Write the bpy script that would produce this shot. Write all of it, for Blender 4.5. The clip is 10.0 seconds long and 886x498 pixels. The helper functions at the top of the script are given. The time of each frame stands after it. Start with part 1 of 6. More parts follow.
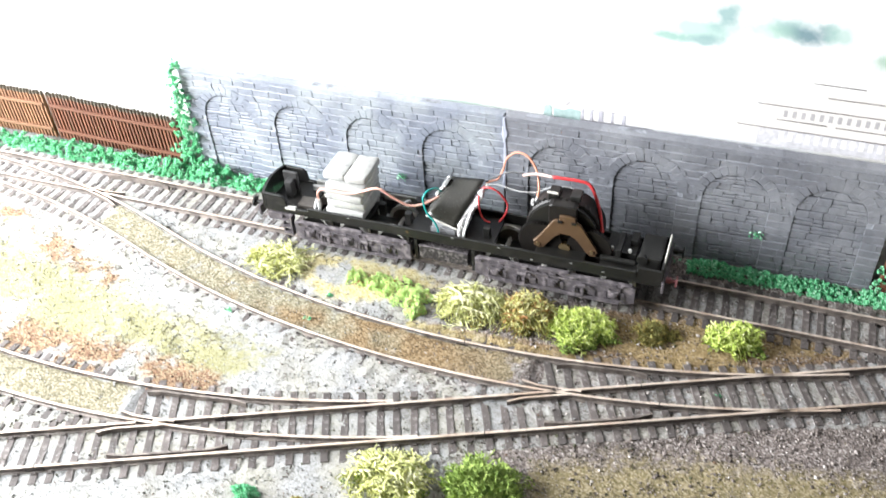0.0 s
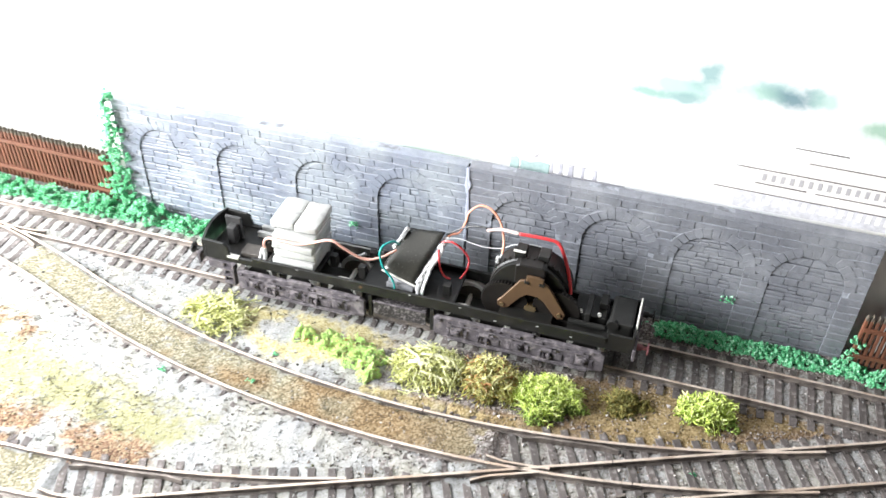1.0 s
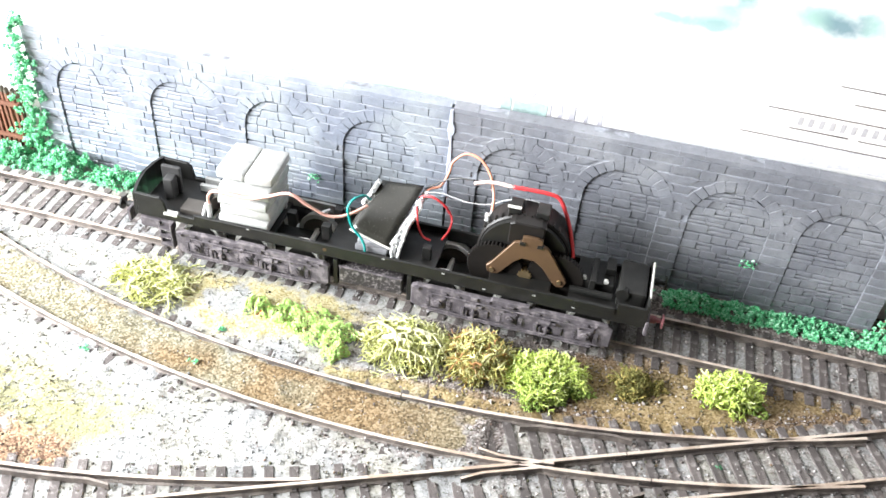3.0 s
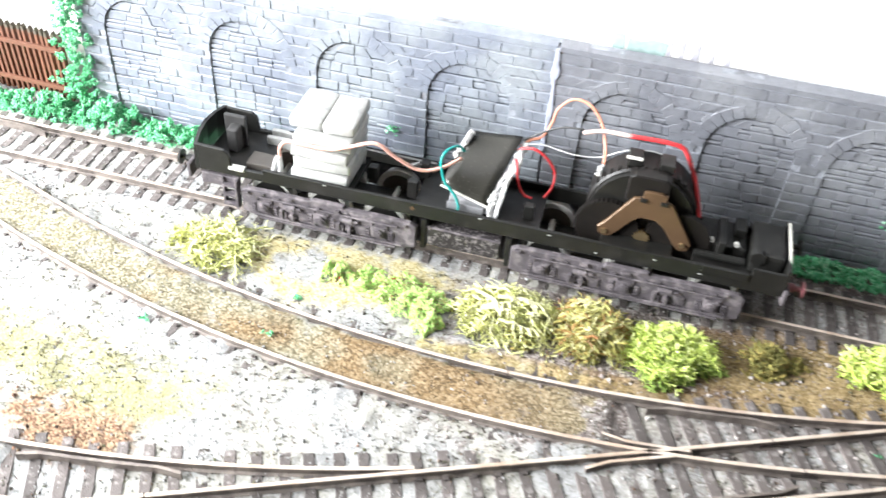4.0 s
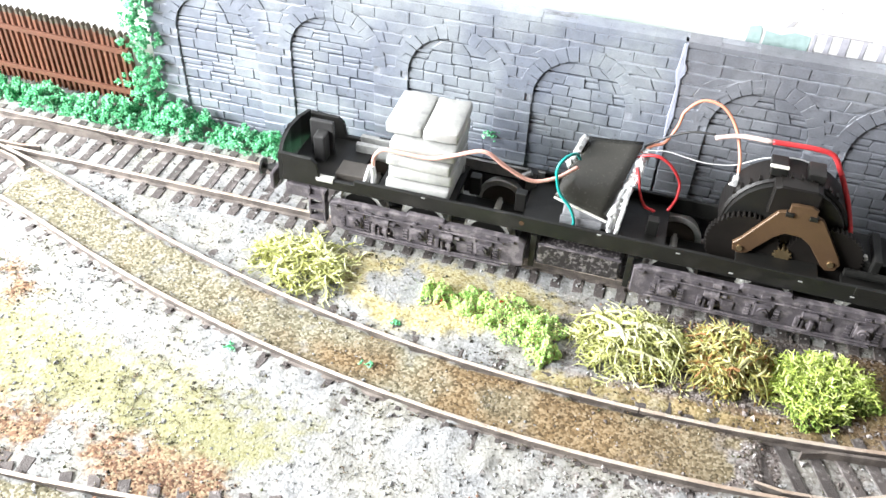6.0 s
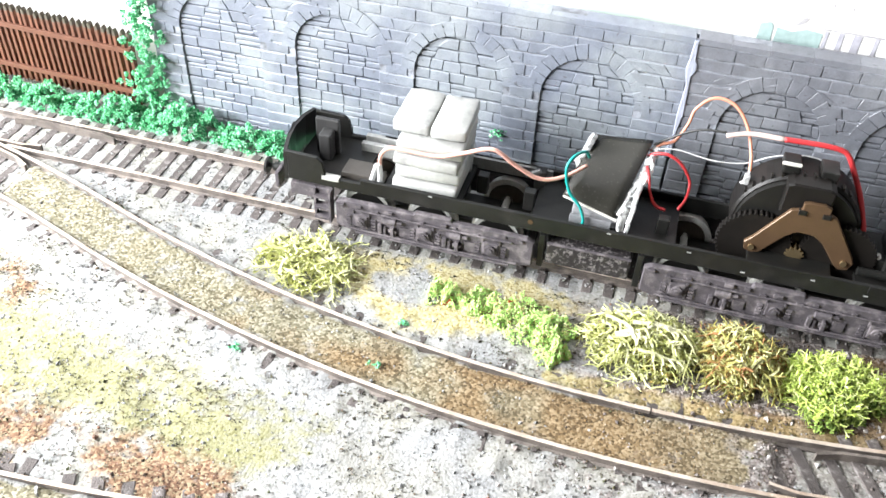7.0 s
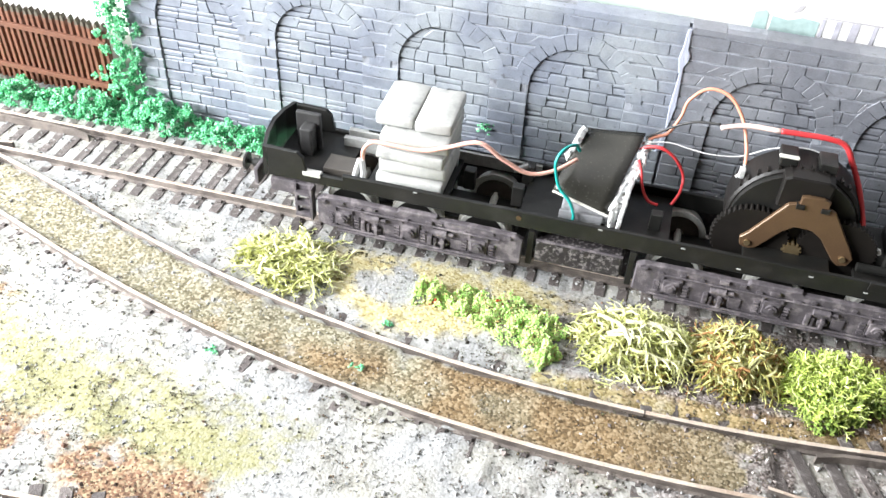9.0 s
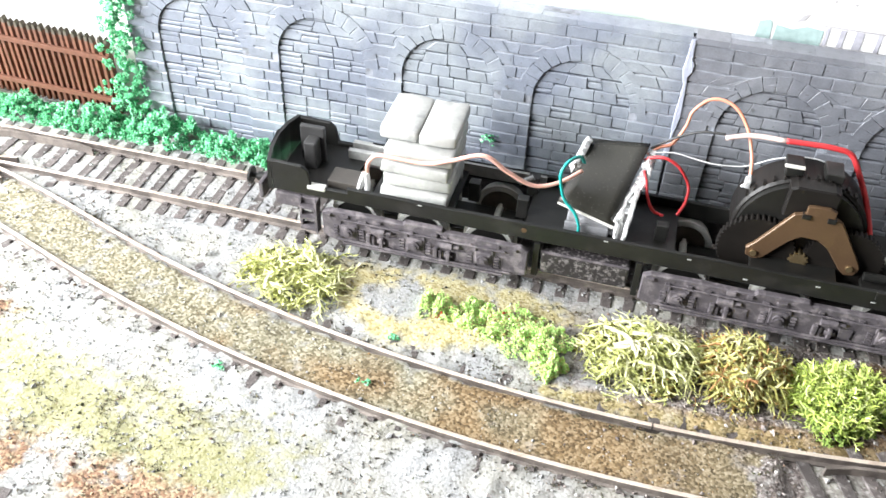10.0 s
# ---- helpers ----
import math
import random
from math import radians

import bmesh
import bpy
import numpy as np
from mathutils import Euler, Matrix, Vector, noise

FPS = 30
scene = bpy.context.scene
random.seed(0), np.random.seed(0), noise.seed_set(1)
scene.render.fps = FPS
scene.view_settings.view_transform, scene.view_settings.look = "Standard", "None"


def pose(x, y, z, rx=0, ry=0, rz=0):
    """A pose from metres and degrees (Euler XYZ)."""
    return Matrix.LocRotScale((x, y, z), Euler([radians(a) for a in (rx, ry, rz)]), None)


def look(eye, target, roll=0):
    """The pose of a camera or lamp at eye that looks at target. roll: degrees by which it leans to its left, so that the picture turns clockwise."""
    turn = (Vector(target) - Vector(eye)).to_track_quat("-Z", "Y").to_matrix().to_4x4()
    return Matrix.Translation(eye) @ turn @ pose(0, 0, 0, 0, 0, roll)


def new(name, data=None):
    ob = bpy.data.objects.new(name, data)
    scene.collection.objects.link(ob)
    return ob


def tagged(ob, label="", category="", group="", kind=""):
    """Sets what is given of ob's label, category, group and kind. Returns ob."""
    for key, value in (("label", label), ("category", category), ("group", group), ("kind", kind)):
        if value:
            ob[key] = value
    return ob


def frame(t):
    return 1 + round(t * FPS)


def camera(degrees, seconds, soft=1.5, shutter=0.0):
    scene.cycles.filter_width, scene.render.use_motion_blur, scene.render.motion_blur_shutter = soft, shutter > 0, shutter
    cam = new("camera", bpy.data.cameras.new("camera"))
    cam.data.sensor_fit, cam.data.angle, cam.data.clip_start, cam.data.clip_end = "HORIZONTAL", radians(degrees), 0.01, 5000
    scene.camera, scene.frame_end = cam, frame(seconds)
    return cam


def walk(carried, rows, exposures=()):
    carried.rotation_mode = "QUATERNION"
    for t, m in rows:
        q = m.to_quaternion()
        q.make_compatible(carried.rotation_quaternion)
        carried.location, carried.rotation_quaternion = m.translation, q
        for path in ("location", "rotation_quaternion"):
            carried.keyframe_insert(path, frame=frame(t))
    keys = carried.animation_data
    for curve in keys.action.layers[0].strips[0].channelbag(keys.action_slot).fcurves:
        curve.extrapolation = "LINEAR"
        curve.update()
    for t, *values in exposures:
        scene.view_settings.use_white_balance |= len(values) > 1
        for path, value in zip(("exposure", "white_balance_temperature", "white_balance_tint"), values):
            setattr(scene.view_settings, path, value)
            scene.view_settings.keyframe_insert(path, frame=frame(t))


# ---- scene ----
cam = camera(52.8, 10.0, shutter=0.5)
PATH = [
    (0, (0.096, -0.28, 0.259), (-0.493, 1.128, -1.033), -4.0),
    (0.5, (0.086, -0.276, 0.264), (-0.494, 1.161, -1.001), -3.2),
    (1, (0.073, -0.256, 0.256), (-0.362, 1.227, -1.014), 1.4),
    (1.5, (0.063, -0.243, 0.244), (-0.34, 1.233, -1.044), 2.2),
    (2, (0.059, -0.231, 0.227), (-0.252, 1.27, -1.058), 4.6),
    (2.2, (0.057, -0.226, 0.225), (-0.257, 1.263, -1.072), 4.4),
    (3.3, (0.046, -0.224, 0.212), (-0.246, 1.257, -1.1), 4.9),
    (3.5, (0.041, -0.224, 0.206), (-0.261, 1.254, -1.106), 4.8),
    (4, (0.02, -0.21, 0.187), (-0.288, 1.247, -1.149), 4.5),
    (4.5, (0.004, -0.202, 0.18), (-0.345, 1.251, -1.149), 3.6),
    (5, (-0.006, -0.197, 0.177), (-0.355, 1.245, -1.163), 3.4),
    (5.5, (-0.008, -0.195, 0.173), (-0.359, 1.248, -1.166), 3.3),
    (6.8, (-0.005, -0.191, 0.172), (-0.398, 1.233, -1.176), 1.9),
    (7, (-0.01, -0.193, 0.169), (-0.373, 1.255, -1.162), 2.9),
    (7.5, (-0.011, -0.19, 0.167), (-0.368, 1.256, -1.168), 2.9),
    (8, (-0.01, -0.187, 0.165), (-0.353, 1.265, -1.167), 3.2),
    (8.5, (-0.01, -0.186, 0.164), (-0.346, 1.268, -1.167), 3.2),
    (9, (-0.01, -0.187, 0.163), (-0.354, 1.267, -1.167), 3.1),
    (9.5, (-0.009, -0.186, 0.163), (-0.348, 1.271, -1.165), 2.9),
    (10, (-0.011, -0.185, 0.165), (-0.364, 1.268, -1.163), 2.3),
]

EXPOSURES = [(0.0, 1.02), (2.0, 1.24), (3.5, 1.36), (4.2, 1.30), (5.5, 1.02), (10.0, 1.0)]
walk(cam, [(t, look(eye, target, roll)) for t, eye, target, roll in PATH], EXPOSURES)


# ---- world, window light, exposure ----
world = bpy.data.worlds.new("world")
scene.world = world
world.use_nodes = True
sky = world.node_tree.nodes.new("ShaderNodeTexSky")
sky.sky_type, sky.sun_disc, sky.sun_elevation, sky.sun_rotation = "NISHITA", False, radians(35), radians(250)
back = world.node_tree.nodes["Background"]
back.inputs["Strength"].default_value = 0.1
world.node_tree.links.new(sky.outputs[0], back.inputs["Color"])

# daylight in the opening of the window
WIN_Y0, WIN_Y1, WIN_Z0, WIN_Z1, WIN_X = -0.48, -0.01, 0.04, 0.44, -0.58
lamp = bpy.data.lights.new("window_light", "AREA")
lamp.shape, lamp.size, lamp.size_y, lamp.energy, lamp.color = "RECTANGLE", WIN_Y1 - WIN_Y0 - 0.04, WIN_Z1 - WIN_Z0 - 0.04, 12.2, (0.95, 0.98, 1.0)
lamp_ob = new("window_light", lamp)
lamp_ob.matrix_world = look((WIN_X + 0.02, (WIN_Y0 + WIN_Y1) / 2, (WIN_Z0 + WIN_Z1) / 2), (-0.05, -0.08, 0.05))


# ---- materials ----
def material(name, col, rough=0.8, metal=0.0, vary=0.25, scale=600.0, fine=3000.0, bump=0.0004, island=0.0, objects=0.0, second=None, second_scale=120.0, second_bias=0.5, spec=0.5, gloss_vary=0.1):
    """Principled material with two scales of colour variation and fine relief."""
    m = bpy.data.materials.new(name)
    m.use_nodes = True
    nt = m.node_tree
    n, l = nt.nodes, nt.links
    b = n["Principled BSDF"]
    b.inputs["Metallic"].default_value = metal
    b.inputs["Specular IOR Level"].default_value = spec
    co = n.new("ShaderNodeTexCoord")
    big, small = n.new("ShaderNodeTexNoise"), n.new("ShaderNodeTexNoise")
    for t, sc in ((big, scale), (small, fine)):
        t.inputs["Scale"].default_value = sc
        t.inputs["Detail"].default_value = 4
        l.new(co.outputs["Object"], t.inputs["Vector"])
    base = n.new("ShaderNodeMix")
    base.data_type = "RGBA"
    base.inputs[6].default_value = (*col, 1)
    base.inputs[7].default_value = (*(second or col), 1)
    if second:
        t = n.new("ShaderNodeTexNoise")
        t.inputs["Scale"].default_value = second_scale
        t.inputs["Detail"].default_value = 5
        l.new(co.outputs["Object"], t.inputs["Vector"])
        r = n.new("ShaderNodeMapRange")
        r.inputs[1].default_value, r.inputs[2].default_value = second_bias - 0.08, second_bias + 0.08
        l.new(t.outputs[0], r.inputs[0])
        l.new(r.outputs[0], base.inputs[0])
    else:
        base.inputs[0].default_value = 0
    hsv = n.new("ShaderNodeHueSaturation")
    add = n.new("ShaderNodeMath")
    add.operation = "ADD"
    l.new(big.outputs[0], add.inputs[0])
    l.new(small.outputs[0], add.inputs[1])
    val = n.new("ShaderNodeMapRange")
    val.inputs[1].default_value, val.inputs[2].default_value = 0.6, 1.4
    val.inputs[3].default_value, val.inputs[4].default_value = 1 - vary, 1 + vary
    l.new(add.outputs[0], val.inputs[0])
    out = val.outputs[0]
    for use, node, sock in ((island, "ShaderNodeNewGeometry", "Random Per Island"), (objects, "ShaderNodeObjectInfo", "Random")):
        if use:
            g = n.new(node)
            r = n.new("ShaderNodeMapRange")
            r.inputs[3].default_value, r.inputs[4].default_value = 1 - use, 1 + use
            l.new(g.outputs[sock], r.inputs[0])
            mul = n.new("ShaderNodeMath")
            mul.operation = "MULTIPLY"
            l.new(out, mul.inputs[0])
            l.new(r.outputs[0], mul.inputs[1])
            out = mul.outputs[0]
    l.new(out, hsv.inputs["Value"])
    l.new(base.outputs[2], hsv.inputs["Color"])
    l.new(hsv.outputs[0], b.inputs["Base Color"])
    ro = n.new("ShaderNodeMapRange")
    ro.inputs[3].default_value, ro.inputs[4].default_value = max(0.03, rough - gloss_vary), min(1, rough + gloss_vary)
    l.new(small.outputs[0], ro.inputs[0])
    l.new(ro.outputs[0], b.inputs["Roughness"])
    if bump:
        bp = n.new("ShaderNodeBump")
        bp.inputs["Strength"].default_value = 0.6
        bp.inputs["Distance"].default_value = bump
        l.new(add.outputs[0], bp.inputs["Height"])
        l.new(bp.outputs[0], b.inputs["Normal"])
    return m


def speckle(m, scale, bias, col, amount):
    """Small crisp spots of another colour over a material."""
    n, l = m.node_tree.nodes, m.node_tree.links
    b = n["Principled BSDF"]
    src = b.inputs["Base Color"].links[0].from_socket
    co = [x for x in n if x.bl_idname == "ShaderNodeTexCoord"][0]
    t = n.new("ShaderNodeTexNoise")
    t.inputs["Scale"].default_value, t.inputs["Detail"].default_value = scale, 3
    l.new(co.outputs["Object"], t.inputs["Vector"])
    r = n.new("ShaderNodeMapRange")
    r.inputs[1].default_value, r.inputs[2].default_value, r.inputs[4].default_value = bias, bias + 0.05, amount
    l.new(t.outputs[0], r.inputs[0])
    mx = n.new("ShaderNodeMix")
    mx.data_type = "RGBA"
    mx.inputs[7].default_value = (*col, 1)
    l.new(r.outputs[0], mx.inputs[0])
    l.new(src, mx.inputs[6])
    l.new(mx.outputs[2], b.inputs["Base Color"])


def ramp_material(name, stops, rough=0.9, scale=2000.0, vary=0.2):
    """Colour picked per loose piece from a ramp, with grain on top."""
    m = material(name, (0.5, 0.5, 0.5), rough, vary=vary, scale=scale, fine=scale * 4, bump=0.0002)
    nt = m.node_tree
    g, r = nt.nodes.new("ShaderNodeNewGeometry"), nt.nodes.new("ShaderNodeValToRGB")
    nt.links.new(g.outputs["Random Per Island"], r.inputs[0])
    e = r.color_ramp.elements
    while len(e) < len(stops):
        e.new(0.5)
    for k, (p, c) in zip(e, stops):
        k.position, k.color = p, (*c, 1)
    hsv = [x for x in nt.nodes if x.bl_idname == "ShaderNodeHueSaturation"][0]
    nt.links.new(r.outputs[0], hsv.inputs["Color"])
    return m


M_SLEEPER = material("sleeper_plastic", (0.088, 0.074, 0.070), 0.75, vary=0.3, scale=500, objects=0.3, second=(0.19, 0.172, 0.165), second_scale=600, second_bias=0.63)
M_RAIL = material("rail_rusty", (0.125, 0.105, 0.094), 0.55, 0.35, vary=0.3, scale=300, second=(0.20, 0.17, 0.15), second_scale=150)
M_RAILTOP = material("rail_head", (0.56, 0.47, 0.40), 0.4, 0.25, vary=0.25, scale=150, second=(0.42, 0.32, 0.25), second_scale=90, second_bias=0.55)
M_JOINER = material("joiner_dark", (0.05, 0.042, 0.038), 0.5, 0.4, vary=0.3, scale=300, bump=0.00003)
M_STONE = material("wall_stone", (0.168, 0.186, 0.230), 0.50, vary=0.22, scale=350, fine=2500, bump=0.00022, objects=0.07, island=0.07, second=(0.25, 0.272, 0.30), second_scale=45, spec=0.7)
# Second sheet is browner, and darkened for light falling off to the right.
M_STONE_BROWN_DIM = material("wall_stone_second_sheet_dim", (0.150, 0.156, 0.180), 0.50, vary=0.24, scale=350, fine=2500, bump=0.00022, objects=0.07, island=0.07, second=(0.205, 0.212, 0.235), second_scale=45, spec=0.7)
for stone_mat in (M_STONE, M_STONE_BROWN_DIM):
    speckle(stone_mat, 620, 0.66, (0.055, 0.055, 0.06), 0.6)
# Mortar kept paler than the stone, standing in for highlights on stone edges.
M_MORTAR = material("wall_mortar", (0.29, 0.305, 0.345), 0.55, vary=0.3, scale=500, second=(0.12, 0.125, 0.14), second_scale=200, second_bias=0.56)
for shiny in (M_STONE, M_STONE_BROWN_DIM, M_MORTAR):   # satin varnish on the moulded plastic sheet
    shiny.node_tree.nodes["Principled BSDF"].inputs["Coat Weight"].default_value = 0.3
    shiny.node_tree.nodes["Principled BSDF"].inputs["Coat Roughness"].default_value = 0.55
M_GLUE = material("dried_glue", (0.36, 0.38, 0.46), 0.35, vary=0.1, scale=300)
M_FENCE = material("fence_brown", (0.125, 0.045, 0.022), 0.7, vary=0.3, scale=700, objects=0.2, bump=0.00012)
M_FENCE_TIP = material("fence_weathered_tip", (0.075, 0.062, 0.045), 0.8, vary=0.3, scale=700, bump=0.0001)
M_FENCE_PALE = material("fence_pale", (0.19, 0.092, 0.045), 0.7, vary=0.3, scale=700, objects=0.2, bump=0.00012)
M_BLACK = material("black_plastic", (0.011, 0.0108, 0.010), 0.38, vary=0.35, scale=250, fine=3000, bump=0.00006, second=(0.024, 0.022, 0.021), second_scale=120, second_bias=0.62, spec=0.36)
M_BOGIE = material("bogie_weathered", (0.078, 0.068, 0.075), 0.75, vary=0.35, scale=400, second=(0.165, 0.145, 0.152), second_scale=350, second_bias=0.57, spec=0.3)
M_TANK = material("tank_chipped", (0.018, 0.015, 0.016), 0.5, vary=0.3, scale=500, second=(0.17, 0.155, 0.155), second_scale=1100, second_bias=0.58, bump=0.0001)
M_STEEL = material("bright_steel", (0.58, 0.57, 0.54), 0.3, 0.25, vary=0.15, bump=0.00003)
M_BRASS = material("brass", (0.48, 0.36, 0.20), 0.35, 0.9, vary=0.25, bump=0.00003)
M_BRONZE = material("brown_plate", (0.105, 0.062, 0.034), 0.42, 0.35, vary=0.15, scale=200, bump=0.00003)
M_DARKGREY = material("motor_grey", (0.0085, 0.0072, 0.0066), 0.45, vary=0.3, scale=250, bump=0.00003, spec=0.3)
M_GEAR = material("gear_black", (0.009, 0.0075, 0.0065), 0.5, vary=0.35, scale=400, bump=0.00003, spec=0.25)
M_LEAD = material("lead_tape", (0.40, 0.40, 0.385), 0.5, 0.1, vary=0.16, scale=160, fine=900, bump=0.00014, second=(0.24, 0.24, 0.24), second_scale=150, second_bias=0.66)
M_BAR = material("dull_metal_bar", (0.36, 0.36, 0.35), 0.35, 0.2, vary=0.25, bump=0.00003)
M_WHEELMID = material("wheel_brown", (0.085, 0.066, 0.054), 0.45, 0.0, vary=0.25, bump=0.00003)
M_TAPE = material("black_tape", (0.025, 0.024, 0.020), 0.24, vary=0.25, scale=120, fine=1500, bump=0.00004)
M_FOIL = material("foil_edge", (0.72, 0.72, 0.72), 0.35, 0.5, vary=0.3, scale=500, bump=0.0006)
M_BOXGREY = material("grey_card", (0.2, 0.2, 0.21), 0.6, vary=0.2)
# Lighter than the other black plastic, standing in for light the bracket reflects.
M_BRACKET_LIT = material("bracket_lit_grey", (0.032, 0.031, 0.031), 0.42, vary=0.25, scale=300, bump=0.00003)
M_FLOORPLATE = material("brownish_plate", (0.055, 0.048, 0.042), 0.45, vary=0.25, scale=300, bump=0.00003)
M_BUFFER = material("pink_buffer", (0.25, 0.09, 0.10), 0.5, vary=0.3, bump=0.00003)
M_WHITE = material("white_plastic", (0.6, 0.58, 0.53), 0.4, vary=0.08, bump=0.00003)
M_W_ORANGE = material("wire_orange", (0.60, 0.25, 0.165), 0.45, vary=0.12, scale=200, bump=0.00003)
M_W_PINK = material("wire_pink", (0.66, 0.36, 0.30), 0.45, vary=0.12, scale=200, bump=0.00003)
M_W_PALE = material("wire_pale_pink", (0.48, 0.36, 0.33), 0.45, vary=0.12, scale=200, bump=0.00003)
M_W_RED = material("wire_red", (0.5, 0.035, 0.04), 0.4, vary=0.1, scale=200, bump=0.00003)
M_W_TEAL = material("wire_teal", (0.008, 0.29, 0.27), 0.4, vary=0.1, scale=200, bump=0.00003)
M_W_WHITE = material("wire_white", (0.48, 0.48, 0.48), 0.45, vary=0.1, scale=200, bump=0.00003)
M_W_BLACK = material("wire_black", (0.03, 0.03, 0.03), 0.4, vary=0.1, scale=200, bump=0.00003)
M_BALLAST = ramp_material("ballast_chips", [(0.0, (0.06, 0.055, 0.05)), (0.05, (0.17, 0.165, 0.16)), (0.10, (0.255, 0.253, 0.248)), (0.8, (0.315, 0.315, 0.315)), (1.0, (0.40, 0.40, 0.405))])
M_BALLAST_DARK = ramp_material("ballast_brown_chips", [(0.0, (0.055, 0.044, 0.039)), (0.25, (0.135, 0.111, 0.10)), (0.55, (0.205, 0.172, 0.158)), (0.80, (0.275, 0.238, 0.222)), (0.85, (0.43, 0.385, 0.365)), (1.0, (0.52, 0.48, 0.46))])
M_EARTHBITS = ramp_material("earth_crumbs", [(0.0, (0.075, 0.047, 0.024)), (0.35, (0.18, 0.104, 0.044)), (0.75, (0.265, 0.165, 0.070)), (0.9, (0.34, 0.265, 0.17)), (1.0, (0.46, 0.44, 0.40))])
M_OLIVEBITS = ramp_material("olive_crumbs", [(0.0, (0.06, 0.052, 0.03)), (0.2, (0.135, 0.122, 0.075)), (0.6, (0.21, 0.196, 0.13)), (0.8, (0.33, 0.315, 0.25)), (1.0, (0.48, 0.47, 0.44))])
M_DARKBITS = ramp_material("dark_crumbs", [(0.0, (0.02, 0.018, 0.014)), (0.4, (0.06, 0.05, 0.035)), (0.7, (0.09, 0.10, 0.045)), (1.0, (0.16, 0.09, 0.06))])
M_TURF = ramp_material("turf_yellow_green", [(0.0, (0.08, 0.075, 0.03)), (0.10, (0.175, 0.175, 0.07)), (0.3, (0.22, 0.22, 0.10)), (0.9, (0.275, 0.266, 0.142)), (1.0, (0.30, 0.21, 0.135))])
M_HEATHER = ramp_material("turf_red_brown", [(0.0, (0.025, 0.017, 0.012)), (0.22, (0.085, 0.05, 0.034)), (0.5, (0.20, 0.098, 0.062)), (0.72, (0.28, 0.18, 0.105)), (1.0, (0.36, 0.33, 0.24))])
M_HEDGE = ramp_material("foliage_bright_green", [(0.0, (0.03, 0.23, 0.085)), (0.3, (0.09, 0.46, 0.20)), (0.75, (0.23, 0.63, 0.36)), (1.0, (0.48, 0.77, 0.58))])
M_FOAM = ramp_material("foam_mid_green", [(0.0, (0.36, 0.62, 0.14)), (0.3, (0.50, 0.78, 0.24)), (0.62, (0.60, 0.80, 0.35)), (0.80, (0.70, 0.70, 0.36)), (0.93, (0.64, 0.54, 0.28)), (1.0, (0.55, 0.34, 0.16))], vary=0.1)
M_LICHEN_PALE = ramp_material("lichen_pale", [(0.0, (0.26, 0.28, 0.08)), (0.3, (0.50, 0.52, 0.18)), (0.7, (0.64, 0.64, 0.32)), (1.0, (0.78, 0.76, 0.54))])
M_STRAW = material("lichen_straw", (0.68, 0.66, 0.44), 0.9, vary=0.2, scale=900, second=(0.56, 0.56, 0.28), second_scale=300)
M_LICHEN_GOLD = ramp_material("lichen_gold", [(0.0, (0.20, 0.10, 0.025)), (0.3, (0.34, 0.32, 0.09)), (0.6, (0.48, 0.48, 0.18)), (0.90, (0.62, 0.59, 0.34)), (0.91, (0.38, 0.17, 0.07)), (1.0, (0.46, 0.24, 0.10))])
M_LICHEN_GREEN = ramp_material("lichen_green", [(0.0, (0.20, 0.27, 0.04)), (0.4, (0.43, 0.53, 0.10)), (0.75, (0.58, 0.66, 0.20)), (1.0, (0.70, 0.72, 0.38))])
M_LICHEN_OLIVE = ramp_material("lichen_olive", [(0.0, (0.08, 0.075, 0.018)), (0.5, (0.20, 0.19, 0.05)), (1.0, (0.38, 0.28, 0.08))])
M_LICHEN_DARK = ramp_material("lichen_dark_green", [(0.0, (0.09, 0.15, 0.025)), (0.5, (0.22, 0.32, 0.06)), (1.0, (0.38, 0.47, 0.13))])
M_REDFLECK = material("red_fleck", (0.55, 0.07, 0.03), 0.8)
M_ROOM = material("room_paint", (0.17, 0.17, 0.165), 0.9, vary=0.04, scale=3, fine=60, bump=0.001)
M_FLOOR = material("room_floor", (0.32, 0.26, 0.2), 0.7, vary=0.2, scale=4, fine=80, bump=0.001)
M_BOARD = material("board_edge", (0.42, 0.32, 0.2), 0.7, vary=0.2, scale=20, fine=300)


# ---- mesh helpers ----
def part(name, bm, mat, parent=None, label="", smooth=False):
    me = bpy.data.meshes.new(name)
    bm.to_mesh(me)
    bm.free()
    if smooth:
        me.polygons.foreach_set("use_smooth", [True] * len(me.polygons))
    me.materials.append(mat)
    ob = new(name, me)
    if parent:
        ob.parent = parent
    if label:
        ob["label"] = label
    return ob


def thing(name, label, category, group="", kind="", at=(0, 0, 0)):
    ob = new(name)
    ob.location = at
    ob.empty_display_size = 0.005
    return tagged(ob, label, category, group, kind)


def box(bm, x0, x1, y0, y1, z0, z1, bev=0.0, m=None):
    vs = [bm.verts.new(((x1 if i & 1 else x0), (y1 if i & 2 else y0), (z1 if i & 4 else z0))) for i in range(8)]
    fs = [bm.faces.new([vs[i] for i in f]) for f in ((0, 2, 3, 1), (4, 5, 7, 6), (0, 1, 5, 4), (2, 6, 7, 3), (0, 4, 6, 2), (1, 3, 7, 5))]
    if bev:
        es = list({e for f in fs for e in f.edges})
        r = bmesh.ops.bevel(bm, geom=es, offset=bev, segments=2, affect="EDGES", profile=0.6)
        vs = list({v for f in r["faces"] for v in f.verts} | {v for v in vs if v.is_valid})
    if m is not None:
        bmesh.ops.transform(bm, matrix=m, verts=[v for v in vs if v.is_valid])
    return vs


def boxed(*a, **k):
    bm = bmesh.new()
    box(bm, *a, **k)
    return bm


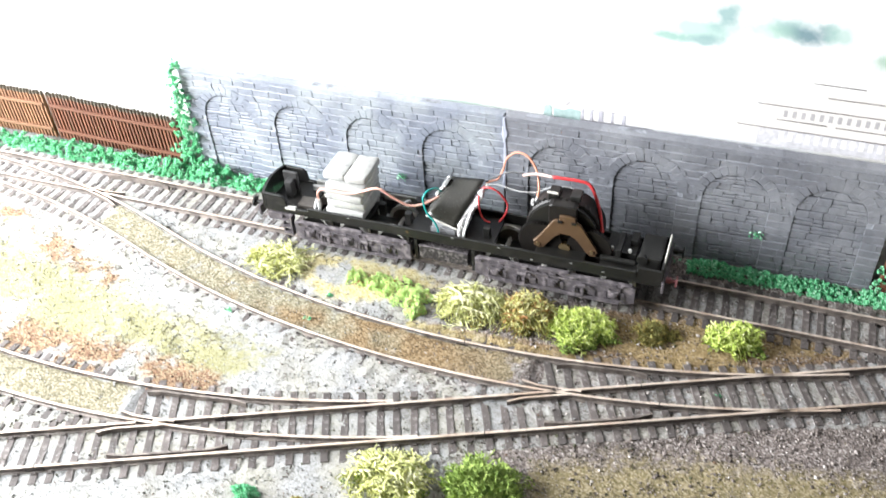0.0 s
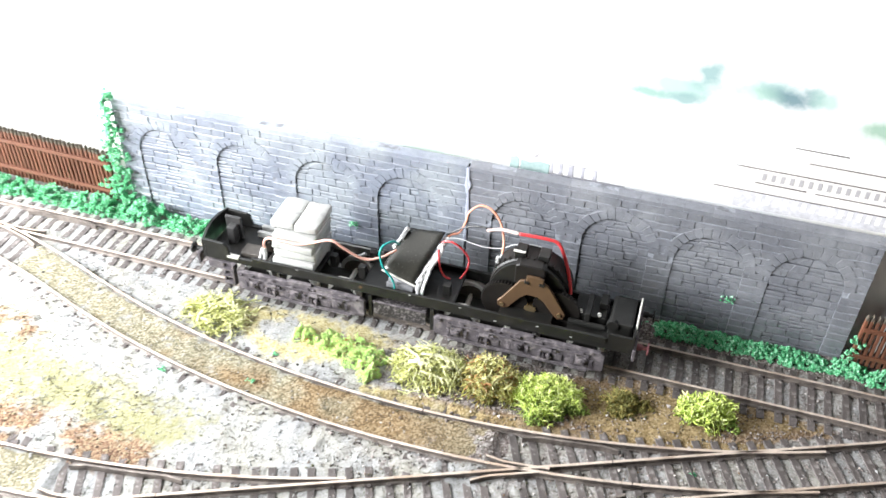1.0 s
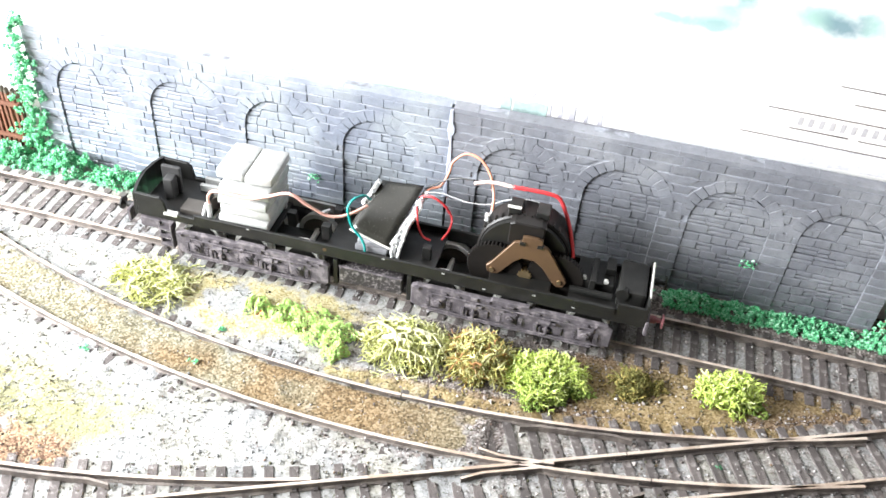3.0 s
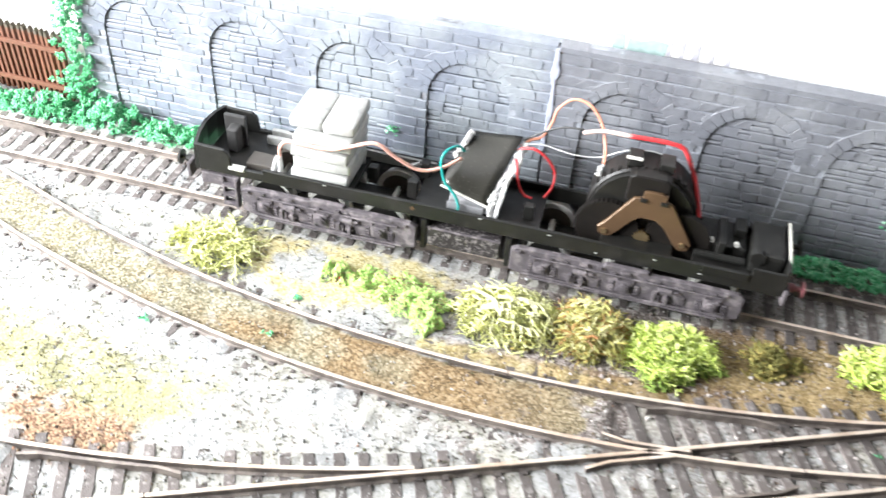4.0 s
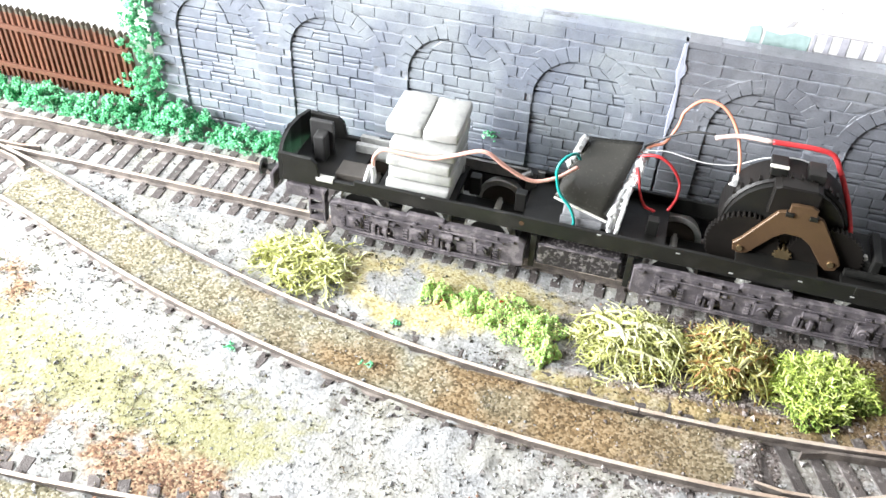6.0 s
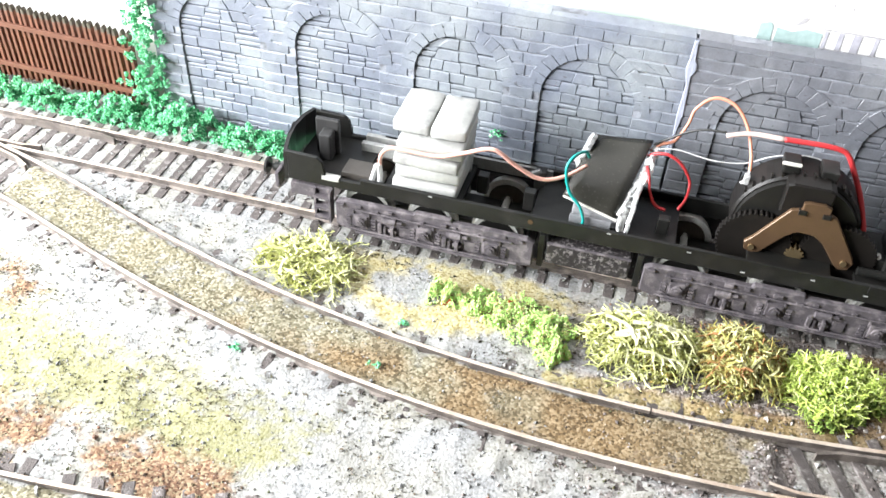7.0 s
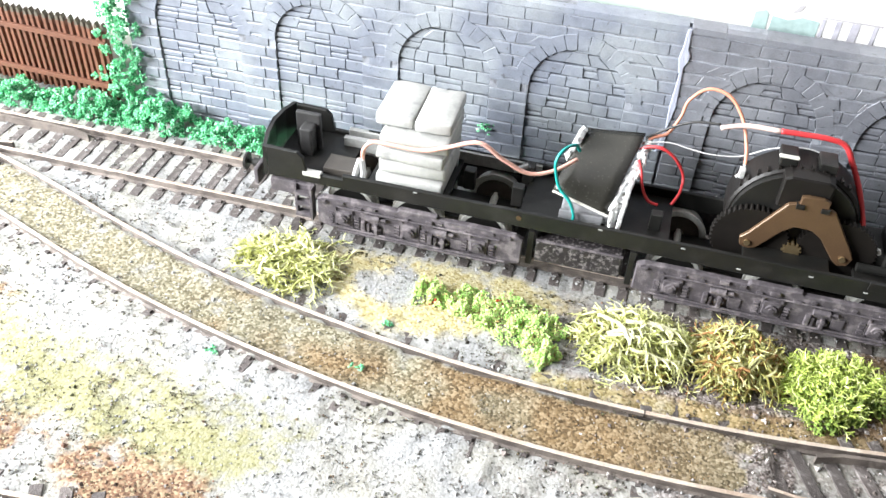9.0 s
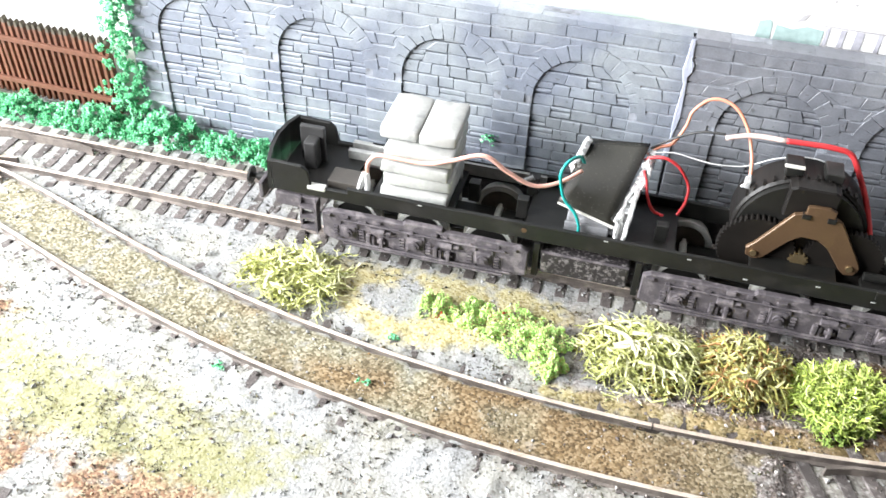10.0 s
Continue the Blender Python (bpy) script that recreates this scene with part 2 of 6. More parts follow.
def plate(bm, outline, y0, y1, bev=0.0):
    """A flat piece with an outline in x, z, thick in y."""
    a = [bm.verts.new((x, y0, z)) for x, z in outline]
    b = [bm.verts.new((x, y1, z)) for x, z in outline]
    fs = [bm.faces.new(a), bm.faces.new(list(reversed(b)))]
    k = len(a)
    for i in range(k):
        fs.append(bm.faces.new((a[i], b[i], b[(i + 1) % k], a[(i + 1) % k])))
    bmesh.ops.recalc_face_normals(bm, faces=fs)
    if bev:
        bmesh.ops.bevel(bm, geom=list({e for f in fs[:2] for e in f.edges}), offset=bev, segments=1, affect="EDGES")


def cyl(bm, cx, cz, r, y0, y1, n=32, r2=None, teeth=0, depth=0.0004):
    pts = []
    k = teeth * 4 if teeth else n
    for i in range(k):
        a = 2 * math.pi * i / k
        rr = r - (depth if teeth and i % 4 > 1 else 0)
        pts.append((cx + rr * math.cos(a), cz + rr * math.sin(a)))
    plate(bm, pts, y0, y1)


def smooth_path(pts, steps=8):
    p = [Vector(q) for q in pts]
    p = [2 * p[0] - p[1]] + p + [2 * p[-1] - p[-2]]
    out = []
    for i in range(1, len(p) - 2):
        for s in range(steps):
            t = s / steps
            out.append(0.5 * (2 * p[i] + (p[i + 1] - p[i - 1]) * t + (2 * p[i - 1] - 5 * p[i] + 4 * p[i + 1] - p[i + 2]) * t * t + (3 * p[i] - p[i - 1] - 3 * p[i + 1] + p[i + 2]) * t ** 3))
    out.append(p[-2])
    return out


def tube(bm, pts, r, n=8, taper=1.0):
    rings = []
    k = len(pts)
    for i, p in enumerate(pts):
        d = (pts[min(i + 1, k - 1)] - pts[max(i - 1, 0)]).normalized()
        u = d.orthogonal().normalized() if i == 0 else (u - d * u.dot(d)).normalized()
        w = d.cross(u)
        rr = r * (1 + (taper - 1) * i / (k - 1))
        rings.append([bm.verts.new(p + rr * (math.cos(2 * math.pi * j / n) * u + math.sin(2 * math.pi * j / n) * w)) for j in range(n)])
    for a, b in zip(rings, rings[1:]):
        for j in range(n):
            bm.faces.new((a[j], a[(j + 1) % n], b[(j + 1) % n], b[j]))
    bm.faces.new(list(reversed(rings[0])))
    bm.faces.new(rings[-1])


def scatter(name, places, sizes, mat, label, category, flat=0.7, seed=1, kind="stuff", parent=None):
    """Many small irregular crumbs in one mesh."""
    rng = np.random.default_rng(seed)
    k = len(places)
    octa = np.array([(1, 0, 0), (-1, 0, 0), (0, 1, 0), (0, -1, 0), (0, 0, 1), (0, 0, -1)], float)
    tri = np.array([(0, 2, 4), (2, 1, 4), (1, 3, 4), (3, 0, 4), (2, 0, 5), (1, 2, 5), (3, 1, 5), (0, 3, 5)])
    v = octa[None] * rng.uniform(0.6, 1.3, (k, 6, 1)) + rng.normal(0, 0.18, (k, 6, 3))
    a = rng.uniform(0, 2 * np.pi, k)
    b = rng.uniform(-0.6, 0.6, k)
    ca, sa, cb, sb = np.cos(a), np.sin(a), np.cos(b), np.sin(b)
    x, y, z = v[..., 0], v[..., 1], v[..., 2] * flat
    x, z = x * cb[:, None] - z * sb[:, None], x * sb[:, None] + z * cb[:, None]
    x, y = x * ca[:, None] - y * sa[:, None], x * sa[:, None] + y * ca[:, None]
    v = np.stack([x, y, z], -1) * np.asarray(sizes)[:, None, None] + np.asarray(places)[:, None, :]
    f = tri[None] + (np.arange(k) * 6)[:, None, None]
    me = bpy.data.meshes.new(name)
    me.from_pydata(v.reshape(-1, 3).tolist(), [], f.reshape(-1, 3).tolist())
    me.materials.append(mat)
    ob = new(name, me)
    if parent:
        ob.parent = parent
        return ob
    return tagged(ob, label, category, kind=kind)


# ---- plan of the tracks: centre lines seen from above ----
RAIL_TOP, RADIUS = 0.003, 0.438
RAIL_OFF = 0.00835   # centre of a rail from the centre line
A_SLOPE, A_Y0 = 0.4247, -0.0946


def line_rear(x):
    return 0.0


def line_a(x):
    return A_Y0 + A_SLOPE * x


def line_c(x):
    if x < -0.155:
        u = min(x + 0.31, 0.155)
        return -0.0315 + 0.0283 - (RADIUS - math.sqrt(RADIUS ** 2 - max(u, 0) ** 2))
    if x > 0.165:
        return line_c(0.165) + (x - 0.165) * 0.4066
    return -0.0598 + RADIUS - math.sqrt(RADIUS ** 2 - x * x)


def line_b(x):
    if x > 0.02:
        return line_a(x)
    u = x + 0.15
    return -0.1202 + RADIUS - math.sqrt(RADIUS ** 2 - u * u)


def sample(line, x0, x1, step=0.0005):
    xs = np.arange(x0, x1, step)
    p = np.array([(x, line(x)) for x in xs])
    d = np.gradient(p, axis=0)
    d /= np.linalg.norm(d, axis=1)[:, None]
    s = np.concatenate([[0], np.cumsum(np.linalg.norm(np.diff(p, axis=0), axis=1))])
    return p, d, s


def off(line, x, y):
    """Signed distance from a centre line, positive away from the viewer."""
    g = (line(x + 1e-4) - line(x - 1e-4)) / 2e-4
    return (y - line(x)) / math.sqrt(1 + g * g)


# ---- room that closes the place ----
def room():
    x0, x1, y0, y1, z0, z1 = WIN_X, 1.0, -1.1, 0.06, -0.03, 1.0
    t = 0.08
    for name, b in (("floor", (x0 - t, x1 + t, y0 - t, y1 + t, z0 - t, z0)), ("ceiling", (x0 - t, x1 + t, y0 - t, y1 + t, z1, z1 + t)),
                    ("wall_north", (x0 - t, x1 + t, y1, y1 + t, z0, z1)), ("wall_south", (x0 - t, x1 + t, y0 - t, y0, z0, z1)), ("wall_east", (x1, x1 + t, y0, y1, z0, z1))):
        tagged(part(name, boxed(*b), M_FLOOR if name == "floor" else M_ROOM), {"floor": "plain brown floor of the room", "ceiling": "plain white painted ceiling"}.get(name, "plain white painted room wall"), name.split("_")[0], kind="structure")
    bm = bmesh.new()
    for b in ((y0, WIN_Y0, z0, z1), (WIN_Y1, y1, z0, z1), (WIN_Y0, WIN_Y1, z0, WIN_Z0), (WIN_Y0, WIN_Y1, WIN_Z1, z1)):
        box(bm, x0 - t, x0, *b)
    tagged(part("wall_west", bm, M_ROOM), "white painted room wall with a window opening", "wall", kind="structure")


room()


# ---- ground sheet ----
def inside(poly, x, y):
    c = False
    k = len(poly)
    for i in range(k):
        (xa, ya), (xb, yb) = poly[i], poly[(i + 1) % k]
        if (ya > y) != (yb > y) and x < (xb - xa) * (y - ya) / (yb - ya) + xa:
            c = not c
    return c


def to_line(pts, x, y):
    best = 9.0
    for (xa, ya), (xb, yb) in zip(pts, pts[1:]):
        dx, dy = xb - xa, yb - ya
        t = max(0.0, min(1.0, ((x - xa) * dx + (y - ya) * dy) / (dx * dx + dy * dy)))
        best = min(best, math.hypot(x - xa - t * dx, y - ya - t * dy))
    return best


def n2(x, y, f, seed=0.0):
    return noise.noise(Vector((x * f, y * f, seed)))


GRASS_PATCH = [(-0.42, -0.03), (-0.234, -0.046), (-0.174, -0.058), (-0.122, -0.069), (-0.066, -0.080), (-0.081, -0.089), (-0.16, -0.093), (-0.22, -0.095), (-0.42, -0.09)]
HEATHER_1 = [(-0.42, -0.085), (-0.26, -0.095), (-0.189, -0.097), (-0.156, -0.1005), (-0.114, -0.101), (-0.088, -0.099)]
HEATHER_2 = [(-0.30, -0.022), (-0.235, -0.034), (-0.18, -0.051), (-0.157, -0.059)]
EARTH_MID = [(-0.088, -0.019), (-0.03, -0.015), (-0.015, -0.024), (-0.035, -0.037), (-0.062, -0.043), (-0.083, -0.035)]
EARTH_RIGHT = [(0.055, -0.020), (0.09, -0.012), (0.125, -0.012), (0.15, -0.012), (0.11, -0.030), (0.08, -0.036), (0.058, -0.040)]
MOSS_FRONT = [(0.045, -0.125), (0.05, -0.099), (0.078, -0.086), (0.12, -0.077), (0.17, -0.066), (0.3, -0.07), (0.3, -0.2), (0.05, -0.2)]


def edge(poly, x, y, soft):
    """1 well inside a patch, 0 well outside, with a soft border."""
    d = to_line(poly + poly[:1], x, y)
    return max(0.0, min(1.0, 0.5 + (d if inside(poly, x, y) else -d) / soft))


def regions(x, y):
    """Weights of grass, red heather, brown earth, cream earth, olive moss, brown grit and rust tint at a place on the ground."""
    coarse, fine, tiny = n2(x, y, 38, 3.1), n2(x, y, 130, 7.7), n2(x, y, 420, 1.7)
    w = 0.006 * coarse + 0.003 * fine
    speck = 0.55 * coarse + 0.45 * fine + 0.35 * tiny
    grass = edge(GRASS_PATCH, x + 1.6 * w, y + 1.6 * w, 0.024) * (0.86 + 1.1 * speck) if -0.43 < x < -0.05 and -0.105 < y < -0.02 else 0.0
    heather = max(0.0, 1 - to_line(HEATHER_1, x, y + 1.5 * w) / 0.017, 1 - to_line(HEATHER_2, x, y + 1.5 * w) / 0.0085) * (0.85 + 1.9 * speck) if x < -0.07 else 0.0
    c, b = off(line_c, x, y), off(line_b, x, y) if x < 0.02 else 9.0
    earth = rust = 0.0
    if abs(c) < 0.0079 and -0.186 + w < x < 0.034 + w * 2:
        earth = min(1.0, (0.0085 - abs(c)) / 0.002) * (0.98 + 0.6 * (fine + tiny)) * (1 - 0.25 * max(0.0, min(1.0, (-0.05 - x) / 0.08)))
        rust = max(0.0, min(1.0, 0.5 + (x + 0.06) / 0.08 + 0.8 * fine + 1.1 * n2(x, y, 75, 31.0)))
        rust *= max(0.0, min(1.0, (0.05 - x) / 0.05))
    if abs(b) < 0.0076 and x < -0.104 + w:
        earth, grass, heather = (1.05 + 0.4 * tiny) * min(1.0, (-0.098 - x) / 0.03 + 0.3), 0.12, 0.0
    mid = edge(EARTH_MID, x + w, y + w * 0.7, 0.009) * (0.95 + 0.9 * speck) if -0.1 < x < 0.17 and -0.06 < y < -0.005 else 0.0
    gap = ((x + 0.061 + w) / 0.011) ** 2 + ((y + 0.029 + w) / 0.0065) ** 2   # bare pale ballast in the middle of the soil
    mid *= max(0.15, min(1.0, 0.75 * (gap - 0.15) + 0.5 * fine))
    if 0.0092 < c < 0.0165 and -0.02 < x < 0.13:
        mid = max(mid, (1 - abs(c - 0.0125) / 0.0045) * (0.85 + 1.2 * speck))
    if x > 0.04 and -0.05 < y < -0.005:
        mid = max(mid, edge(EARTH_RIGHT, x + w, y + w, 0.008) * (0.9 + 0.9 * speck))
    rust = max(rust, 0.0 if mid <= 0 else max(0.0, min(1.0, (x + 0.025) / 0.05 + 0.6 * fine)))
    moss = edge(MOSS_FRONT, x + w, y + w, 0.02) * (0.95 + 0.7 * speck) if x > 0.02 and y < -0.05 else 0.0
    grit = max(0.0, min(1.0, (x + 0.035 + 0.3 * (y + 0.05)) / 0.085 + 0.45 * speck))
    if y > -0.05 and c > 0.0092 and x > -0.10:
        grit = max(grit, min(1.0, 0.12 + (x + 0.012) / 0.06 + 0.8 * speck))
    on_a = abs(off(line_a, x, y))
    if on_a < 0.0145 or abs(y) < 0.0145 or (abs(c) < 0.0145 and x > 0.04):
        grit *= 0.38
    return max(0.0, grass), max(0.0, heather), max(0.0, earth), max(0.0, mid), max(0.0, moss), grit, rust


def height(x, y):
    z = 0.0006 * n2(x, y, 45, 1.0) + 0.0003 * n2(x, y, 150, 2.0)
    c, b = abs(off(line_c, x, y)), (abs(off(line_b, x, y)) if x < 0.02 else 9.0)
    a = abs(off(line_a, x, y))
    on_track = min(a, c if -0.31 < x < 0.17 else 9, b, abs(y))
    z *= min(1.0, max(0.12, (on_track - 0.014) / 0.01))
    if c < 0.0082 and -0.186 < x < 0.036:
        z = 0.0017 + 0.0003 * n2(x, y, 160, 4.0)
    if b < 0.0082 and x < -0.104:
        z = 0.0016 + 0.0003 * n2(x, y, 160, 5.0)
    cover = 0.00042 + 0.00055 * n2(x, y, 330, 9.0)
    if 0.0088 < c < 0.018 and -0.19 < x < 0.05:
        z = 0.00085 + 0.0008 * n2(x, y, 300, 6.0)
    elif on_track < 0.017 and z < 0.001:
        z = cover - 0.0002 * max(0.0, min(1.0, (x + 0.02) / 0.1))
    if on_track > 0.015 and y > -0.045:
        z += 0.0012 * min(1, (on_track - 0.015) / 0.006)
    return z


def ground_material():
    m = bpy.data.materials.new("ballast_ground")
    m.use_nodes = True
    nt = m.node_tree
    n, l = nt.nodes, nt.links
    b = n["Principled BSDF"]
    b.inputs["Roughness"].default_value = 0.95
    b.inputs["Specular IOR Level"].default_value = 0.25
    co = n.new("ShaderNodeTexCoord")

    def vor(scale):
        t = n.new("ShaderNodeTexVoronoi")
        t.inputs["Scale"].default_value = scale
        l.new(co.outputs["Object"], t.inputs["Vector"])
        return t

    def ramp(src, stops):
        r = n.new("ShaderNodeValToRGB")
        e = r.color_ramp.elements
        while len(e) < len(stops):
            e.new(0.5)
        for k, (p, c) in zip(e, stops):
            k.position, k.color = p, (*c, 1)
        l.new(src, r.inputs[0])
        return r.outputs[0]

    chips = vor(1650)
    sep = n.new("ShaderNodeSeparateColor")
    l.new(chips.outputs["Color"], sep.inputs[0])
    rnd = sep.outputs[0]
    ballast = ramp(rnd, [(0.0, (0.18, 0.177, 0.174)), (0.08, (0.25, 0.249, 0.247)), (0.5, (0.285, 0.286, 0.286)), (1.0, (0.335, 0.338, 0.342))])
    grit = ramp(rnd, [(0.0, (0.07, 0.057, 0.052)), (0.4, (0.152, 0.127, 0.118)), (0.8, (0.23, 0.198, 0.186)), (1.0, (0.39, 0.36, 0.345))])
    grass = ramp(rnd, [(0.0, (0.165, 0.155, 0.07)), (0.15, (0.228, 0.22, 0.115)), (1.0, (0.285, 0.275, 0.172))])
    heather = ramp(rnd, [(0.0, (0.08, 0.045, 0.03)), (0.4, (0.22, 0.125, 0.078)), (1.0, (0.34, 0.28, 0.18))])
    earth = ramp(rnd, [(0.0, (0.09, 0.078, 0.048)), (0.5, (0.19, 0.172, 0.115)), (1.0, (0.33, 0.305, 0.235))])
    mid = ramp(rnd, [(0.0, (0.24, 0.19, 0.08)), (0.4, (0.38, 0.33, 0.17)), (1.0, (0.46, 0.42, 0.27))])
    rusty = ramp(rnd, [(0.0, (0.06, 0.034, 0.014)), (0.5, (0.18, 0.106, 0.045)), (1.0, (0.29, 0.20, 0.105))])
    moss = ramp(rnd, [(0.0, (0.13, 0.11, 0.05)), (0.5, (0.22, 0.18, 0.10)), (1.0, (0.34, 0.29, 0.20))])
    rough_mask = n.new("ShaderNodeTexNoise")
    rough_mask.inputs["Scale"].default_value = 420
    rough_mask.inputs["Detail"].default_value = 6
    l.new(co.outputs["Object"], rough_mask.inputs["Vector"])
    clumps = n.new("ShaderNodeTexNoise")
    clumps.inputs["Scale"].default_value = 130
    clumps.inputs["Detail"].default_value = 4
    l.new(co.outputs["Object"], clumps.inputs["Vector"])
    broken = n.new("ShaderNodeMath")
    broken.operation = "MULTIPLY_ADD"
    broken.inputs[1].default_value = 0.55
    l.new(clumps.outputs[0], broken.inputs[0])
    fine = n.new("ShaderNodeMath")
    fine.operation = "SUBTRACT"
    fine.inputs[1].default_value = 0.275
    l.new(rough_mask.outputs[0], fine.inputs[0])
    l.new(fine.outputs[0], broken.inputs[2])
    # pale cream dust lying in drifts over the grey ballast
    dust = n.new("ShaderNodeTexNoise")
    dust.inputs["Scale"].default_value = 48
    dust.inputs["Detail"].default_value = 5
    l.new(co.outputs["Object"], dust.inputs["Vector"])
    dusty = n.new("ShaderNodeMapRange")
    dusty.inputs[1].default_value, dusty.inputs[2].default_value = 0.42, 0.62
    l.new(dust.outputs[0], dusty.inputs[0])
    cream = ramp(rnd, [(0.0, (0.19, 0.175, 0.14)), (0.1, (0.275, 0.265, 0.232)), (1.0, (0.335, 0.327, 0.295))])
    drift = n.new("ShaderNodeMix")
    drift.data_type = "RGBA"
    l.new(dusty.outputs[0], drift.inputs[0])
    l.new(ballast, drift.inputs[6])
    l.new(cream, drift.inputs[7])
    cur = drift.outputs[2]
    for key, colour in (("grit", grit), ("grass", grass), ("heather", heather), ("mid", mid), ("moss", moss), ("earth", earth)):
        at = n.new("ShaderNodeAttribute")
        at.attribute_name = key
        s = n.new("ShaderNodeMath")
        s.operation = "ADD"
        l.new(at.outputs["Fac"], s.inputs[0])
        l.new(broken.outputs[0], s.inputs[1])
        r = n.new("ShaderNodeMapRange")
        r.inputs[1].default_value, r.inputs[2].default_value = 0.72, 1.16
        l.new(s.outputs[0], r.inputs[0])
        mx = n.new("ShaderNodeMix")
        mx.data_type = "RGBA"
        l.new(r.outputs[0], mx.inputs[0])
        l.new(cur, mx.inputs[6])
        l.new(colour, mx.inputs[7])
        cur = mx.outputs[2]
    at = n.new("ShaderNodeAttribute")
    at.attribute_name = "rust"
    s = n.new("ShaderNodeMath")
    s.operation = "MULTIPLY"
    s.inputs[1].default_value = 0.75
    l.new(at.outputs["Fac"], s.inputs[0])
    mx = n.new("ShaderNodeMix")
    mx.data_type = "RGBA"
    l.new(s.outputs[0], mx.inputs[0])
    l.new(cur, mx.inputs[6])
    l.new(rusty, mx.inputs[7])
    cur = mx.outputs[2]
    big = n.new("ShaderNodeTexNoise")
    big.inputs["Scale"].default_value = 55
    big.inputs["Detail"].default_value = 5
    l.new(co.outputs["Object"], big.inputs["Vector"])
    v = n.new("ShaderNodeMapRange")
    v.inputs[1].default_value, v.inputs[2].default_value, v.inputs[3].default_value, v.inputs[4].default_value = 0.3, 0.7, 0.88, 1.12
    l.new(big.outputs[0], v.inputs[0])
    hsv = n.new("ShaderNodeHueSaturation")
    l.new(v.outputs[0], hsv.inputs["Value"])
    l.new(cur, hsv.inputs["Color"])
    l.new(hsv.outputs[0], b.inputs["Base Color"])
    bp = n.new("ShaderNodeBump")
    bp.inputs["Strength"].default_value = 0.26
    bp.inputs["Distance"].default_value = 0.0004
    bp.invert = True
    l.new(chips.outputs["Distance"], bp.inputs["Height"])
    bp2 = n.new("ShaderNodeBump")
    bp2.inputs["Strength"].default_value = 0.28
    bp2.inputs["Distance"].default_value = 0.0006
    l.new(rough_mask.outputs[0], bp2.inputs["Height"])
    l.new(bp.outputs[0], bp2.inputs["Normal"])
    l.new(bp2.outputs[0], b.inputs["Normal"])
    return m


def build_ground():
    xs, ys = np.arange(-0.40, 0.3801, 0.0015), np.arange(-0.26, 0.0501, 0.0015)
    nx, ny = len(xs), len(ys)
    verts, keys = [], []
    for y in ys:
        for x in xs:
            verts.append((x, y, height(x, y)))
            keys.append(regions(x, y))
    faces = [(j * nx + i, j * nx + i + 1, (j + 1) * nx + i + 1, (j + 1) * nx + i) for j in range(ny - 1) for i in range(nx - 1)]
    me = bpy.data.meshes.new("ground")
    me.from_pydata(verts, [], faces)
    keys = np.array(keys)
    for k, name in enumerate(("grass", "heather", "earth", "mid", "moss", "grit", "rust")):
        at = me.attributes.new(name, "FLOAT", "POINT")
        at.data.foreach_set("value", keys[:, k].astype(np.float32))
    me.polygons.foreach_set("use_smooth", [True] * len(me.polygons))
    me.materials.append(ground_material())
    tagged(new("ground", me), "pale ballast and earth scenic ground of a model railway", "ground", kind="structure")
    tagged(part("baseboard", boxed(-0.398, 0.38, -0.26, 0.05, -0.03, -0.003), M_BOARD), "wooden baseboard under the model railway", "baseboard", kind="structure")


build_ground()


# ---- tracks: rails and single sleepers ----
def rail_mesh(line, side, x0, x1, skip=()):
    bm = bmesh.new()
    prof = [(-0.0011, 0.0002), (0.0011, 0.0002), (0.0011, 0.0007), (0.00035, 0.0010), (0.00035, 0.0021), (0.00052, 0.0023), (0.00052, 0.0029), (0.00040, 0.0030), (-0.00040, 0.0030), (-0.00052, 0.0029), (-0.00052, 0.0023), (-0.00035, 0.0021), (-0.00035, 0.0010), (-0.0011, 0.0007)]
    p, d, s = sample(line, x0, x1, 0.003)
    nrm = np.stack([-d[:, 1], d[:, 0]], 1)
    c = p + nrm * side * RAIL_OFF
    prev = None
    for (x, y), (a, b) in zip(c, nrm):
        cut = any(math.hypot(x - u, y - v) < r for u, v, r in skip)
        if cut:
            if prev:
                bm.faces.new(prev)
            prev = None
            continue
        ring = [bm.verts.new((x + a * u, y + b * u, z)) for u, z in prof]
        if prev:
            k = len(ring)
            for i in range(k):
                f = bm.faces.new((prev[i], prev[(i + 1) % k], ring[(i + 1) % k], ring[i]))
                f.material_index = 1 if i in (6, 7, 8) else 0
        else:
            bm.faces.new(list(reversed(ring)))
        prev = ring
    if prev:
        bm.faces.new(prev)
    bmesh.ops.recalc_face_normals(bm, faces=bm.faces)
    return bm


def add_rail(parent, line, side, x0, x1, skip=(), label=""):
    ob = part("rail", rail_mesh(line, side, x0, x1, skip), M_RAIL, parent, label)
    ob.data.materials.append(M_RAILTOP)
    return ob


SLEEPER_MESHES = {}


def sleeper_mesh(half):
    key = round(half * 2000)
    if key not in SLEEPER_MESHES:
        bm = boxed(-0.0014, 0.0014, -key / 2000, key / 2000, -0.0012, 0.00075, bev=0.0002)
        for s in (-1, 1):
            for e in (-0.0017, 0.0017):
                if abs(half - 0.0145) < 0.001:
                    box(bm, -0.0006, 0.0006, s * RAIL_OFF + e - 0.0005, s * RAIL_OFF + e + 0.0005, 0.0007, 0.0013)
        me = bpy.data.meshes.new("sleeper")
        bm.to_mesh(me)
        bm.free()
        me.materials.append(M_SLEEPER)
        SLEEPER_MESHES[key] = me
    return SLEEPER_MESHES[key]


